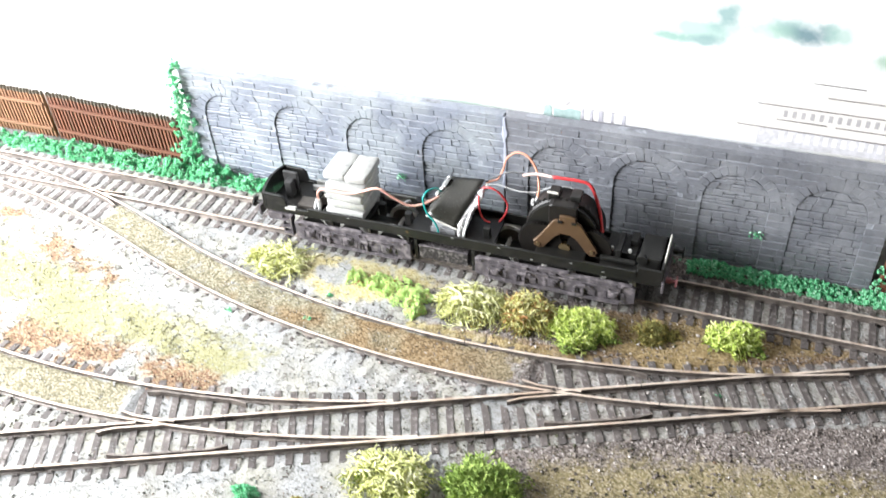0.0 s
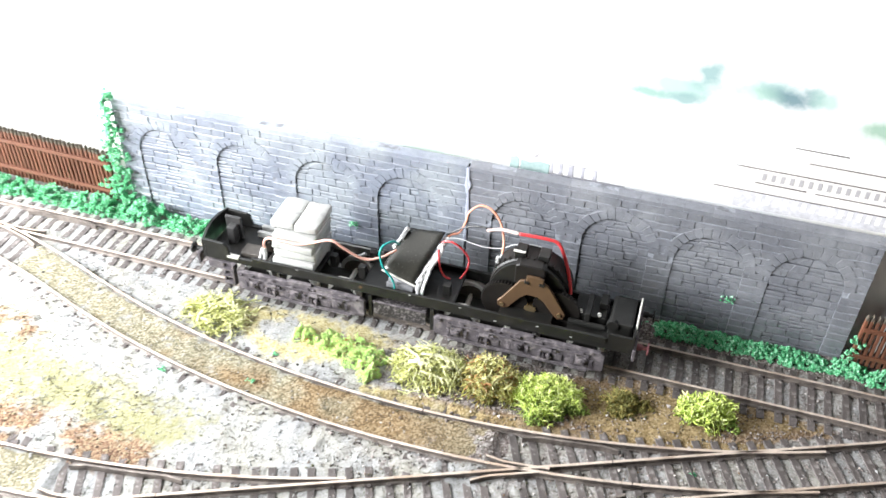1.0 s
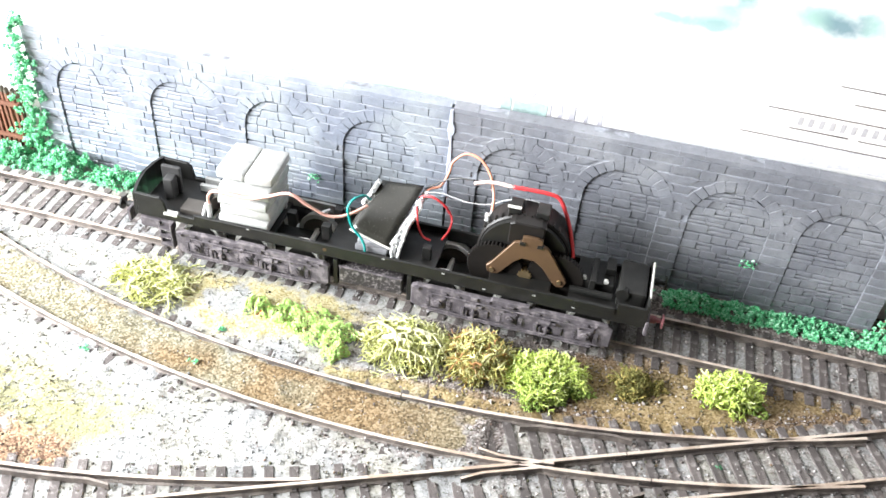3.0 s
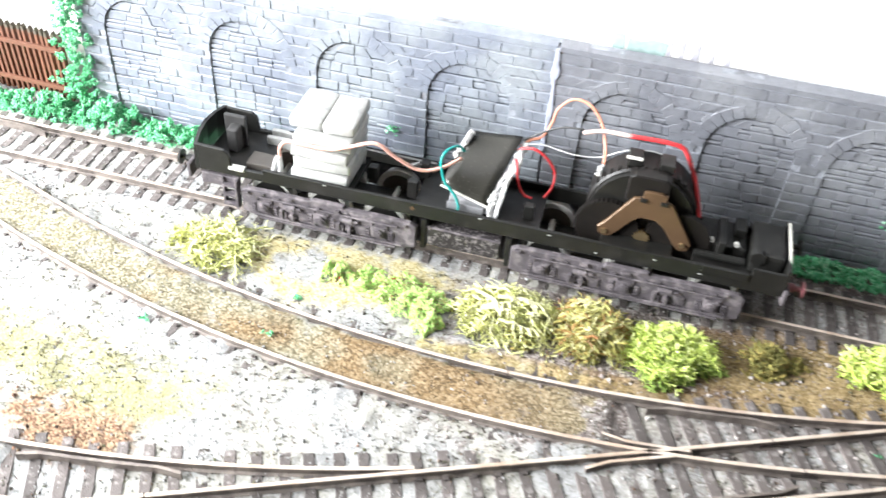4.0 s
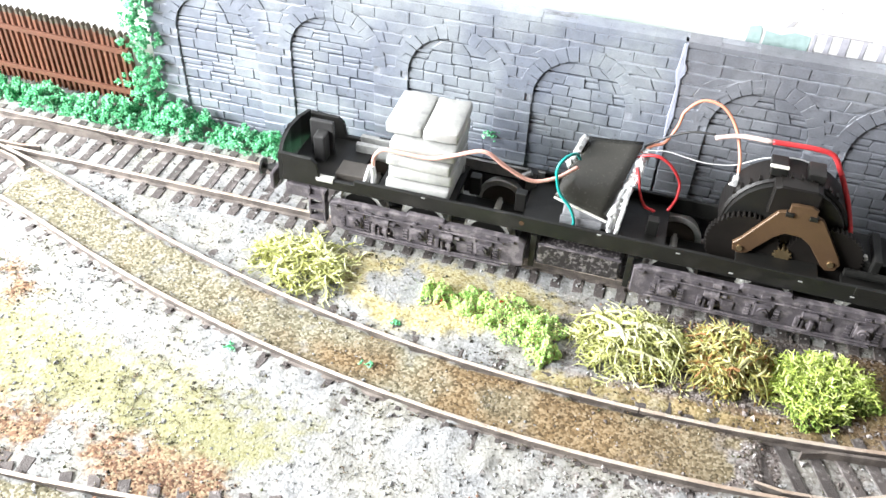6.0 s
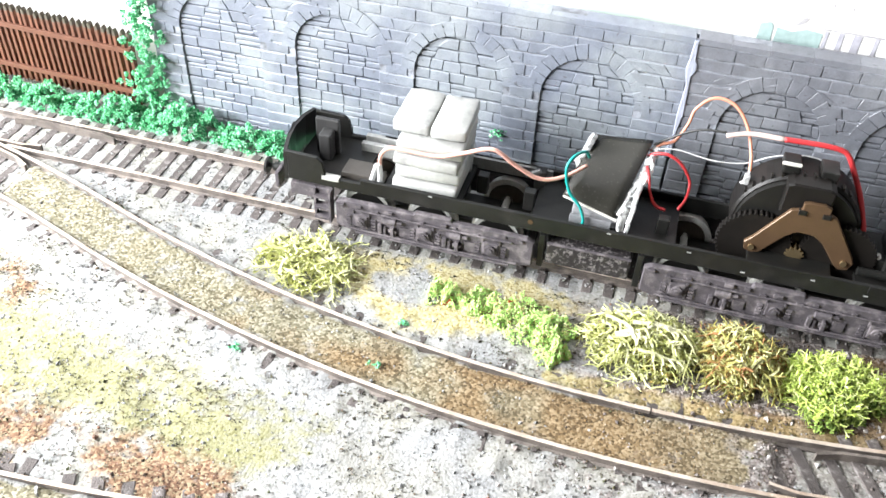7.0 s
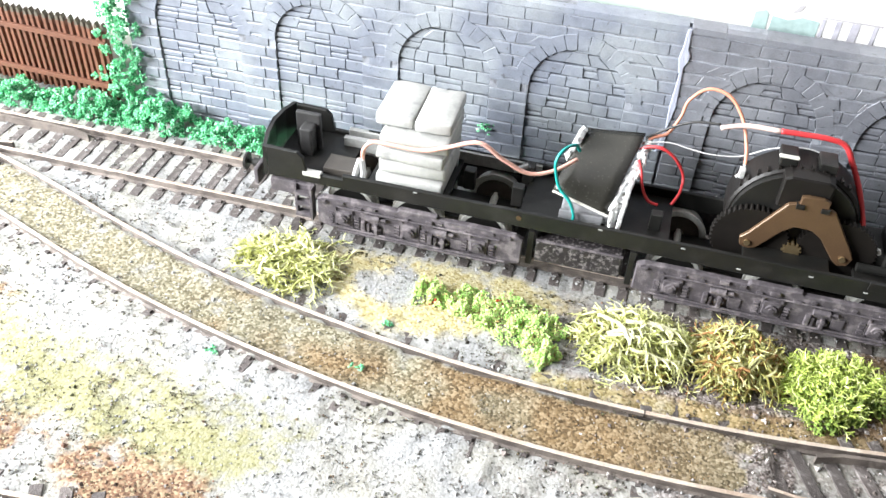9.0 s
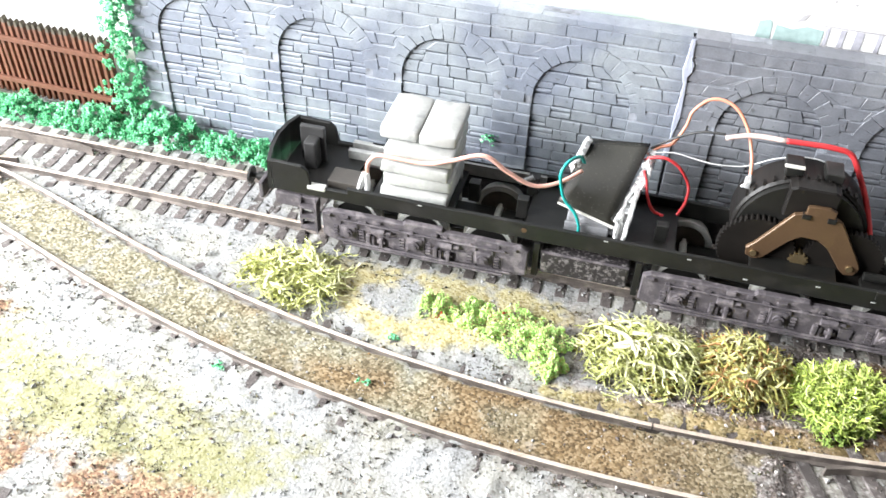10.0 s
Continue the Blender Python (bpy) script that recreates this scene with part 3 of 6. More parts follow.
def lay_sleepers(parent, line, x0, x1, pitch, extend=None, avoid=None, avoid_from=0.0245):
    p, d, s = sample(line, x0, x1)
    for k in range(int(s[-1] / pitch)):
        i = int(np.searchsorted(s, (k + 0.5) * pitch + random.uniform(-0.00025, 0.00025)))
        if i >= len(p):
            break
        (x, y), (a, b) = p[i], d[i]
        lo, hi = -0.0145, 0.0145
        if avoid and any(u0 < x < u1 and abs(off(other, x, y)) < avoid_from for other, u0, u1 in avoid):
            continue
        for other, u0, u1, sign in extend or ():
            if u0 < x < u1:
                o = -off(other, x, y)
                if sign > 0 and 0 < o < 0.0245:
                    hi = max(hi, o + 0.0145)
                if sign < 0 and -0.0245 < o < 0:
                    lo = min(lo, o - 0.0145)
        mid, half = (lo + hi) / 2, (hi - lo) / 2
        ob = new("sleeper", sleeper_mesh(half))
        ob.matrix_world = Matrix.Translation((x - b * mid, y + a * mid, random.uniform(-0.0002, 0.0001))) @ Matrix.Rotation(math.atan2(b, a) + random.uniform(-0.02, 0.02), 4, "Z")
        ob.parent = parent


def check_rail(parent, line, side, x0, x1, name="check_rail"):
    bm = bmesh.new()
    p, d, s = sample(line, x0, x1, 0.002)
    nrm = np.stack([-d[:, 1], d[:, 0]], 1)
    far = s[-1] - s
    reach = {"check_rail": np.minimum(s, far), "wing_rail": s, "wing_rail_mirrored": far}[name]
    flare = np.clip(1 - reach / 0.006, 0, 1) * 0.0012
    name = name[:9] if name.startswith("wing") else name
    c = p + nrm * (side * (RAIL_OFF - 0.0019 - flare))[:, None]
    pr = None
    for (x, y), (a, b) in zip(c, nrm):
        r = [bm.verts.new((x + a * u, y + b * u, z)) for u, z in ((-0.0004, 0.0004), (0.0004, 0.0004), (0.0004, 0.0029), (-0.0004, 0.0029))]
        if pr:
            for i in range(4):
                f = bm.faces.new((pr[i], pr[(i + 1) % 4], r[(i + 1) % 4], r[i]))
                f.material_index = 1 if i == 2 and name == "wing_rail" else 0
        else:
            bm.faces.new(list(reversed(r)))
        pr = r
    bm.faces.new(pr)
    ob = part(name, bm, M_RAIL, parent)
    ob.data.materials.append(M_RAILTOP)


def joiner(parent, line, side, x):
    """Folded metal sleeve and dark gap where two rails meet."""
    g = (line(x + 1e-4) - line(x - 1e-4)) / 2e-4
    a = math.atan(g)
    d = side * RAIL_OFF
    m = Matrix.Translation((x - d * math.sin(a), line(x) + d * math.cos(a), 0)) @ Matrix.Rotation(a, 4, "Z")
    bm = boxed(-0.0034, 0.0034, -0.0008, 0.0008, 0.0006, 0.0016, bev=0.0001)
    box(bm, -0.00016, 0.00016, -0.00058, 0.00058, 0.0012, 0.00306)
    bmesh.ops.transform(bm, matrix=m, verts=bm.verts)
    part("rail_joiner", bm, M_JOINER, parent)


def crossing(line1, side1, line2, side2, lo, hi):
    """Where a rail of one line meets a rail of another."""
    def rail_y(line, side, x):
        g = (line(x + 1e-4) - line(x - 1e-4)) / 2e-4
        return line(x) + side * RAIL_OFF * math.sqrt(1 + g * g)
    xs = np.linspace(lo, hi, 600)
    x = min(xs, key=lambda v: abs(rail_y(line1, side1, v) - rail_y(line2, side2, v)))
    return float(x), rail_y(line1, side1, x)


FROG_R = crossing(line_a, 1, line_c, -1, 0.0, 0.12)
FROG_M = crossing(line_a, 1, line_b, -1, -0.13, -0.04)
FROG_L = crossing(line_rear, -1, line_c, 1, -0.23, -0.14)


def build_tracks():
    rear = thing("railway_track", "straight model track with rusty rails in pale ballast", "railway track", "tracks", "structure")
    add_rail(rear, line_rear, 1, -0.39, 0.36)
    add_rail(rear, line_rear, -1, -0.39, 0.36, skip=((*FROG_L, 0.0011),))
    check_rail(rear, line_rear, 1, -0.205, -0.168)
    front = thing("railway_track", "straight front model track running through two turnouts", "railway track", "tracks", "structure")
    add_rail(front, line_a, -1, -0.33, 0.33)
    add_rail(front, line_a, 1, -0.33, 0.33, skip=((*FROG_R, 0.0011), (*FROG_M, 0.0011)))
    check_rail(front, line_a, -1, -0.10, -0.06)
    check_rail(front, line_a, -1, 0.045, 0.082)
    curve = thing("railway_track", "curved model track filled with brown earth between its rails", "railway track", "tracks", "structure")
    add_rail(curve, line_c, 1, -0.296, 0.152)
    add_rail(curve, line_c, -1, -0.28, 0.146)
    check_rail(curve, line_c, 1, 0.045, 0.080)
    branch = thing("railway_track", "curved branch track overgrown with yellowish soil", "railway track", "tracks", "structure")
    add_rail(branch, line_b, 1, -0.36, -0.004)
    add_rail(branch, line_b, -1, -0.36, 0.004)
    check_rail(branch, line_b, 1, -0.10, -0.06)
    # wing rails beside the frogs
    for track, line, side, (x, y) in ((front, line_a, 1, FROG_M), (branch, line_b, -1, FROG_M), (front, line_a, 1, FROG_R), (curve, line_c, -1, FROG_R), (rear, line_rear, -1, FROG_L), (curve, line_c, 1, FROG_L)):
        left = (track is not rear and not (track is curve and side > 0))
        check_rail(track, line, side, x - 0.013 if left else x - 0.011, x + 0.011 if left else x + 0.013, "wing_rail" if left else "wing_rail_mirrored")
    for track, line, side, x in ((front, line_a, -1, -0.123), (front, line_a, 1, -0.063), (front, line_a, -1, 0.025), (front, line_a, 1, 0.080), (branch, line_b, -1, -0.060), (curve, line_c, -1, 0.083), (curve, line_c, 1, 0.007)):
        joiner(track, line, side, x)
    return rear, front, curve, branch


TRACKS = build_tracks()


# ---- retaining wall of grey stone with blind arches ----
WALL_Y, WALL_TOP, WALL_L, WALL_R = 0.026, 0.059, -0.1615, 0.1545
ARCH_L = (-0.1515, -0.1135, -0.0762, -0.0388, 0.0105, 0.0475, 0.0838, 0.1200)
ARCH_W, SPRING, RING = 0.0265, 0.0345, 0.0042
COURSE = 0.0036


def stone(bm, q, y0, y1):
    """A stone with four corners in x, z and a chamfered face."""
    cx, cz = sum(p[0] for p in q) / 4, sum(p[1] for p in q) / 4
    e = random.uniform(0.00014, 0.00030)
    inner = []
    for x, z in q:
        inner.append((x + (0.5 * e if x < cx else -0.5 * e), z + (1.3 * e if z < cz else -1.3 * e)))
    a = [bm.verts.new((x, y1, z)) for x, z in q]
    b = [bm.verts.new((x, y0 + 0.00025, z)) for x, z in q]
    c = [bm.verts.new((x, y0 + random.uniform(-0.00004, 0.00004), z)) for x, z in inner]
    fs = []
    for u, v in ((a, b), (b, c)):
        for i in range(4):
            fs.append(bm.faces.new((u[i], u[(i + 1) % 4], v[(i + 1) % 4], v[i])))
    fs.append(bm.faces.new(c))
    return fs


def half_width(z, r):
    if z <= SPRING:
        return r
    return math.sqrt(max(0.0, r * r - (z - SPRING) ** 2))


def build_wall():
    wall = thing("wall_retaining", "dark grey stone retaining wall with blind arches", "wall", kind="structure")
    # backing slab and the front mortar layer with arched openings
    part("backing", boxed(WALL_L, WALL_R, WALL_Y + 0.0022, WALL_Y + 0.0050, -0.002, WALL_TOP), M_MORTAR, wall)
    r_in, r_mid = ARCH_W / 2, ARCH_W / 2 + RING * 0.5
    for pl, pr in ((WALL_L, -0.0003), (0.0003, WALL_R)):
        arches = [a for a in ARCH_L if pl < a < pr]
        bm = bmesh.new()
        x = pl
        for a in arches:
            box(bm, x, a, WALL_Y, WALL_Y + 0.0023, -0.002, WALL_TOP - 0.0003)
            k = 20
            pts = [(a + r_in - r_in * math.cos(math.pi * i / k), SPRING + r_in * math.sin(math.pi * i / k)) for i in range(k + 1)]
            for (xa, za), (xb, zb) in zip(pts, pts[1:]):
                vs = [bm.verts.new(v) for v in ((xa, WALL_Y, za), (xb, WALL_Y, zb), (xb, WALL_Y, WALL_TOP - 0.0003), (xa, WALL_Y, WALL_TOP - 0.0003), (xa, WALL_Y + 0.0023, za), (xb, WALL_Y + 0.0023, zb))]
                bm.faces.new((vs[0], vs[1], vs[2], vs[3]))
                bm.faces.new((vs[0], vs[4], vs[5], vs[1]))
            x = a + ARCH_W
        box(bm, x, pr, WALL_Y, WALL_Y + 0.0023, -0.002, WALL_TOP - 0.0003)
        part("mortar_face", bm, M_MORTAR, wall)
    # coping
    for pl, pr in ((WALL_L, -0.0004), (0.0004, WALL_R)):
        x = pl
        while x < pr - 0.002:
            w = min(random.uniform(0.007, 0.012), pr - x)
            part("coping_stone", boxed(x + 0.00002, x + w - 0.00002, WALL_Y - 0.0004, WALL_Y + 0.005, WALL_TOP - 0.0016, WALL_TOP + random.uniform(-0.00005, 0.00008), bev=0.00008), M_STONE if pl < 0 else M_STONE_BROWN_DIM, wall)
            x += w
    # dried glue in the joint of the two panels
    bm = bmesh.new()
    pts = [(-0.0006, 0.0585), (0.0005, 0.0585), (0.0008, 0.053), (0.0016, 0.0515), (0.0014, 0.0495), (0.0006, 0.048), (0.0009, 0.043), (0.0012, 0.036), (0.0004, 0.030), (0.0006, 0.022), (-0.0016, 0.021), (-0.0004, 0.029), (-0.0006, 0.036), (-0.0002, 0.045), (-0.0012, 0.050), (-0.0008, 0.053)]
    plate(bm, pts, WALL_Y - 0.0006, WALL_Y + 0.001, 0.0002)
    part("glue_seam", bm, M_GLUE, wall, "whitish dried glue over the joint")
    far, count = (bmesh.new(), bmesh.new()), 0
    rows = int((WALL_TOP - 0.0018) / COURSE) + 1
    for k in range(rows):
        z0 = WALL_TOP - 0.0018 - (k + 1) * COURSE
        z1 = z0 + COURSE
        g, gx = 0.00014, 0.00006
        for pl, pr in ((WALL_L, -0.0004), (0.0004, WALL_R)):
            # cut the course at the arches
            spans, x = [], (pl, pl)
            for a in [a for a in ARCH_L if pl < a < pr]:
                c = a + r_in
                if z0 < SPRING + r_mid:
                    w0, w1 = half_width(z0, r_mid if z0 > SPRING else r_in + RING * (0.5 if z1 > SPRING else 0)), half_width(z1, r_mid if z1 > SPRING else r_in)
                    spans.append((x, (c - w0, c - w1), 0))
                    i0, i1 = half_width(z0, r_in), half_width(z1, r_in)
                    if i0 > 0.001:
                        spans.append(((c - i0, c - max(i1, 0.0002)), (c + i0, c + max(i1, 0.0002)), 1))
                    x = (c + w0, c + w1)
            spans.append((x, (pr, pr), 0))
            for (a0, a1), (b0, b1), deep in spans:
                length = max(b0 - a0, b1 - a1)
                if length < 0.001:
                    continue
                x, lo, hi = max(a0, a1) if not deep else a0, min(a0, a1), max(b0, b1)
                cuts = [0.0]
                while cuts[-1] < 1:
                    cuts.append(cuts[-1] + random.uniform(0.0048, 0.0105) * (0.75 if deep else 1.0) / length)
                if len(cuts) > 2 and 1 - cuts[-2] < 0.25 * 0.006 / length:
                    cuts.pop(-2)
                cuts[-1] = 1.0
                for u, v in zip(cuts, cuts[1:]):
                    xm0, xm1, xp0, xp1 = a0 + (b0 - a0) * u, a1 + (b1 - a1) * u, a0 + (b0 - a0) * v, a1 + (b1 - a1) * v
                    if deep:
                        j = random.uniform(-0.0002, 0.0002)
                    else:
                        j = 0
                    zs = [z0 + g + j, z1 - g + j]
                    xl, xr = [xm0 + gx, xm1 + gx], [xp0 - gx, xp1 - gx]
                    quads = [[(xl[0], zs[0]), (xr[0], zs[0]), (xr[1], zs[1]), (xl[1], zs[1])]]
                    if deep and random.random() < 0.28:   # two thin stones in place of one
                        f = random.uniform(0.38, 0.62)
                        zm, lm, rm = zs[0] + (zs[1] - zs[0]) * f, xl[0] + (xl[1] - xl[0]) * f, xr[0] + (xr[1] - xr[0]) * f
                        quads = [[(xl[0], zs[0]), (xr[0], zs[0]), (rm, zm - g), (lm, zm - g)], [(lm, zm + g), (rm, zm + g), (xr[1], zs[1]), (xl[1], zs[1])]]
                    y1 = WALL_Y + (0.0026 if deep else 0.0003)
                    for q in quads:
                        y0 = WALL_Y + ((0.00032 if xm0 < 0.08 else 0.0) if deep else -0.00026) + random.uniform(-0.00013, 0.0001)
                        if -0.042 < xm0 < 0.050 and z1 > 0.012 and count < 290:
                            count += 1
                            bm = bmesh.new()
                            stone(bm, q, y0, y1)
                            bmesh.ops.recalc_face_normals(bm, faces=bm.faces)
                            part("stone", bm, M_STONE if xm0 < 0 else M_STONE_BROWN_DIM, wall)
                        else:
                            stone(far[xm0 > 0], q, y0, y1)
    for bm, mat in zip(far, (M_STONE, M_STONE_BROWN_DIM)):
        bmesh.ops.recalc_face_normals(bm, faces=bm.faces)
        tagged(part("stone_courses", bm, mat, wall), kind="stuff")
    # voussoirs round every arch
    for a in ARCH_L:
        c, k = a + r_in, 15
        for i in range(k):
            t0, t1 = math.pi * i / k + 0.007, math.pi * (i + 1) / k - 0.007
            ro = r_in + RING + random.uniform(-0.0002, 0.0003)
            q = [(c - r * math.cos(t), SPRING + r * math.sin(t)) for r, t in ((r_in, t0), (r_in, t1), (ro, t1), (ro, t0))]
            bm = bmesh.new()
            plate(bm, q, WALL_Y - 0.00032 + random.uniform(-0.00005, 0.00005), WALL_Y + 0.0023, 0.00008)
            part("voussoir", bm, M_STONE if a < 0 else M_STONE_BROWN_DIM, wall)


build_wall()


# ---- lineside fences ----
def build_fence(x0, x1, z0, z1, y, mat, label, sink=0.0, trim=0.0):
    """Pales on two rails; the panel sinks and grows shorter towards its far end."""
    f = thing("fence", label, "fence", "lineside fences")
    length = x1 - x0
    lean = Matrix.Translation((x0, 0, 0)) @ Matrix.Rotation(math.atan2(sink + trim / 2, length), 4, "Y") @ Matrix.Translation((-x0, 0, 0))
    for zz in (z0 + (z1 - z0) * 0.2, z0 + (z1 - z0) * 0.74):
        part("fence_rail", boxed(x0, x1, y - 0.0016, y - 0.0006, zz - 0.0008, zz + 0.0008, bev=0.0001, m=lean), mat, f)
    k = int(length / 0.00215)
    meshes = {}
    for i in range(k + 1):
        u = i / k
        h = round((z1 - z0 - trim * u) * 2500) / 2500
        if h not in meshes:
            bm = bmesh.new()
            plate(bm, [(-0.00058, 0), (0.00058, 0), (0.00058, h - 0.0022), (-0.00058, h - 0.0022)], -0.0006, 0.0014, 0.0001)
            shaft = set(bm.faces)
            plate(bm, [(-0.00056, h - 0.0022), (0.00056, h - 0.0022), (0.00056, h - 0.0011), (0, h), (-0.00056, h - 0.0011)], -0.00056, 0.0013, 0.0001)
            for face in bm.faces:
                face.material_index = 0 if face in shaft else 1
            meshes[h] = bpy.data.meshes.new("pale")
            bm.to_mesh(meshes[h])
            bm.free()
            meshes[h].materials.append(mat)
            meshes[h].materials.append(M_FENCE_TIP)
        ob = new("pale", meshes[h])
        ob.matrix_world = pose(x0 + length * u, y, z0 - sink * u + random.uniform(-0.0003, 0.0002), 0, random.uniform(-0.8, 0.8), 0)
        ob.parent = f
    return f


build_fence(-0.2495, -0.1712, 0.0045, 0.0326, 0.0262, M_FENCE, "brown paling fence panel standing beside the stone wall", 0.0018, 0.0012)
build_fence(-0.3270, -0.2525, 0.0050, 0.0330, 0.0255, M_FENCE_PALE, "lighter brown paling fence panel at the end of the row")
build_fence(0.1575, 0.2350, 0.0030, 0.0280, 0.0235, M_FENCE, "brown paling fence panel past the end of the stone wall")


# ---- printed backdrop behind the wall ----
def backdrop_material():
    """Pale printed sky with soft faded tree crowns."""
    m = material("backdrop_sky", (0.80, 0.80, 0.82), 0.75, vary=0.03, scale=8, fine=200, bump=0.0, second=(0.82, 0.79, 0.75), second_scale=7)
    nt = m.node_tree
    n, l = nt.nodes, nt.links
    hsv = [x for x in n if x.bl_idname == "ShaderNodeHueSaturation"][0]
    co = [x for x in n if x.bl_idname == "ShaderNodeTexCoord"][0]
    cur = hsv.outputs[0]
    wob = n.new("ShaderNodeTexNoise")
    wob.inputs["Scale"].default_value, wob.inputs["Detail"].default_value = 125, 4
    l.new(co.outputs["Object"], wob.inputs["Vector"])
    for x, z, rx, rz, col, amount in ((0.072, 0.1035, 0.0170, 0.0055, (0.30, 0.47, 0.43), 0.8), (0.062, 0.0995, 0.0070, 0.0026, (0.22, 0.38, 0.34), 0.85), (0.081, 0.1100, 0.0070, 0.0060, (0.20, 0.33, 0.34), 0.9), (0.076, 0.0990, 0.0060, 0.0022, (0.20, 0.32, 0.33), 0.8),
                                      (0.104, 0.1085, 0.0130, 0.0048, (0.28, 0.42, 0.41), 0.85), (0.1095, 0.1055, 0.0098, 0.0045, (0.13, 0.22, 0.25), 0.95), (0.097, 0.1045, 0.0100, 0.0045, (0.32, 0.50, 0.42), 0.6), (0.122, 0.1060, 0.0060, 0.0050, (0.28, 0.45, 0.41), 0.7),
                                      (0.142, 0.0985, 0.0090, 0.0055, (0.22, 0.38, 0.28), 0.85), (-0.02, 0.058, 0.018, 0.003, (0.30, 0.45, 0.36), 0.6)):
        mp = n.new("ShaderNodeMapping")
        mp.inputs["Location"].default_value = (-x / rx, 0, -z / rz)
        mp.inputs["Scale"].default_value = (1 / rx, 0, 1 / rz)
        l.new(co.outputs["Object"], mp.inputs["Vector"])
        ln = n.new("ShaderNodeVectorMath")
        ln.operation = "LENGTH"
        l.new(mp.outputs[0], ln.inputs[0])
        add = n.new("ShaderNodeMath")
        add.operation = "MULTIPLY_ADD"
        add.inputs[1].default_value = 1.9
        l.new(wob.outputs[0], add.inputs[0])
        l.new(ln.outputs["Value"], add.inputs[2])
        r = n.new("ShaderNodeMapRange")
        r.inputs[1].default_value, r.inputs[2].default_value, r.inputs[3].default_value, r.inputs[4].default_value = 1.25, 2.15, amount, 0.0
        l.new(add.outputs[0], r.inputs[0])
        mx = n.new("ShaderNodeMix")
        mx.data_type = "RGBA"
        mx.inputs[7].default_value = (*col, 1)
        l.new(r.outputs[0], mx.inputs[0])
        l.new(cur, mx.inputs[6])
        cur = mx.outputs[2]
    l.new(cur, n["Principled BSDF"].inputs["Base Color"])
    return m


M_SKY = backdrop_material()
M_PRINT_LINE = material("print_line", (0.13, 0.11, 0.11), 0.75, vary=0.3, scale=200, bump=0.0)
M_PRINT_BRICK = material("print_brick", (0.70, 0.67, 0.65), 0.75, vary=0.08, scale=60, fine=500, bump=0.0)
M_PRINT_TEAL = material("print_teal", (0.34, 0.45, 0.44), 0.75, vary=0.25, scale=90, fine=500, bump=0.0)
M_PRINT_MIST = material("print_mist", (0.56, 0.55, 0.58), 0.75, vary=0.25, scale=200, fine=900, bump=0.0)
M_PRINT_GREY = material("print_grey", (0.40, 0.385, 0.40), 0.75, vary=0.15, scale=150, bump=0.0)
M_PRINT_LILAC = material("print_lilac", (0.40, 0.39, 0.44), 0.75, vary=0.3, scale=200, fine=900, bump=0.0)
BACK_Y = 0.034


def flat_shape(name, pts, mat, parent, level, label=""):
    bm = bmesh.new()
    f = bm.faces.new([bm.verts.new((x, BACK_Y - 0.00006 * level, z)) for x, z in pts])
    f.normal_update()
    if f.normal.y > 0:
        f.normal_flip()
    return part(name, bm, mat, parent, label)


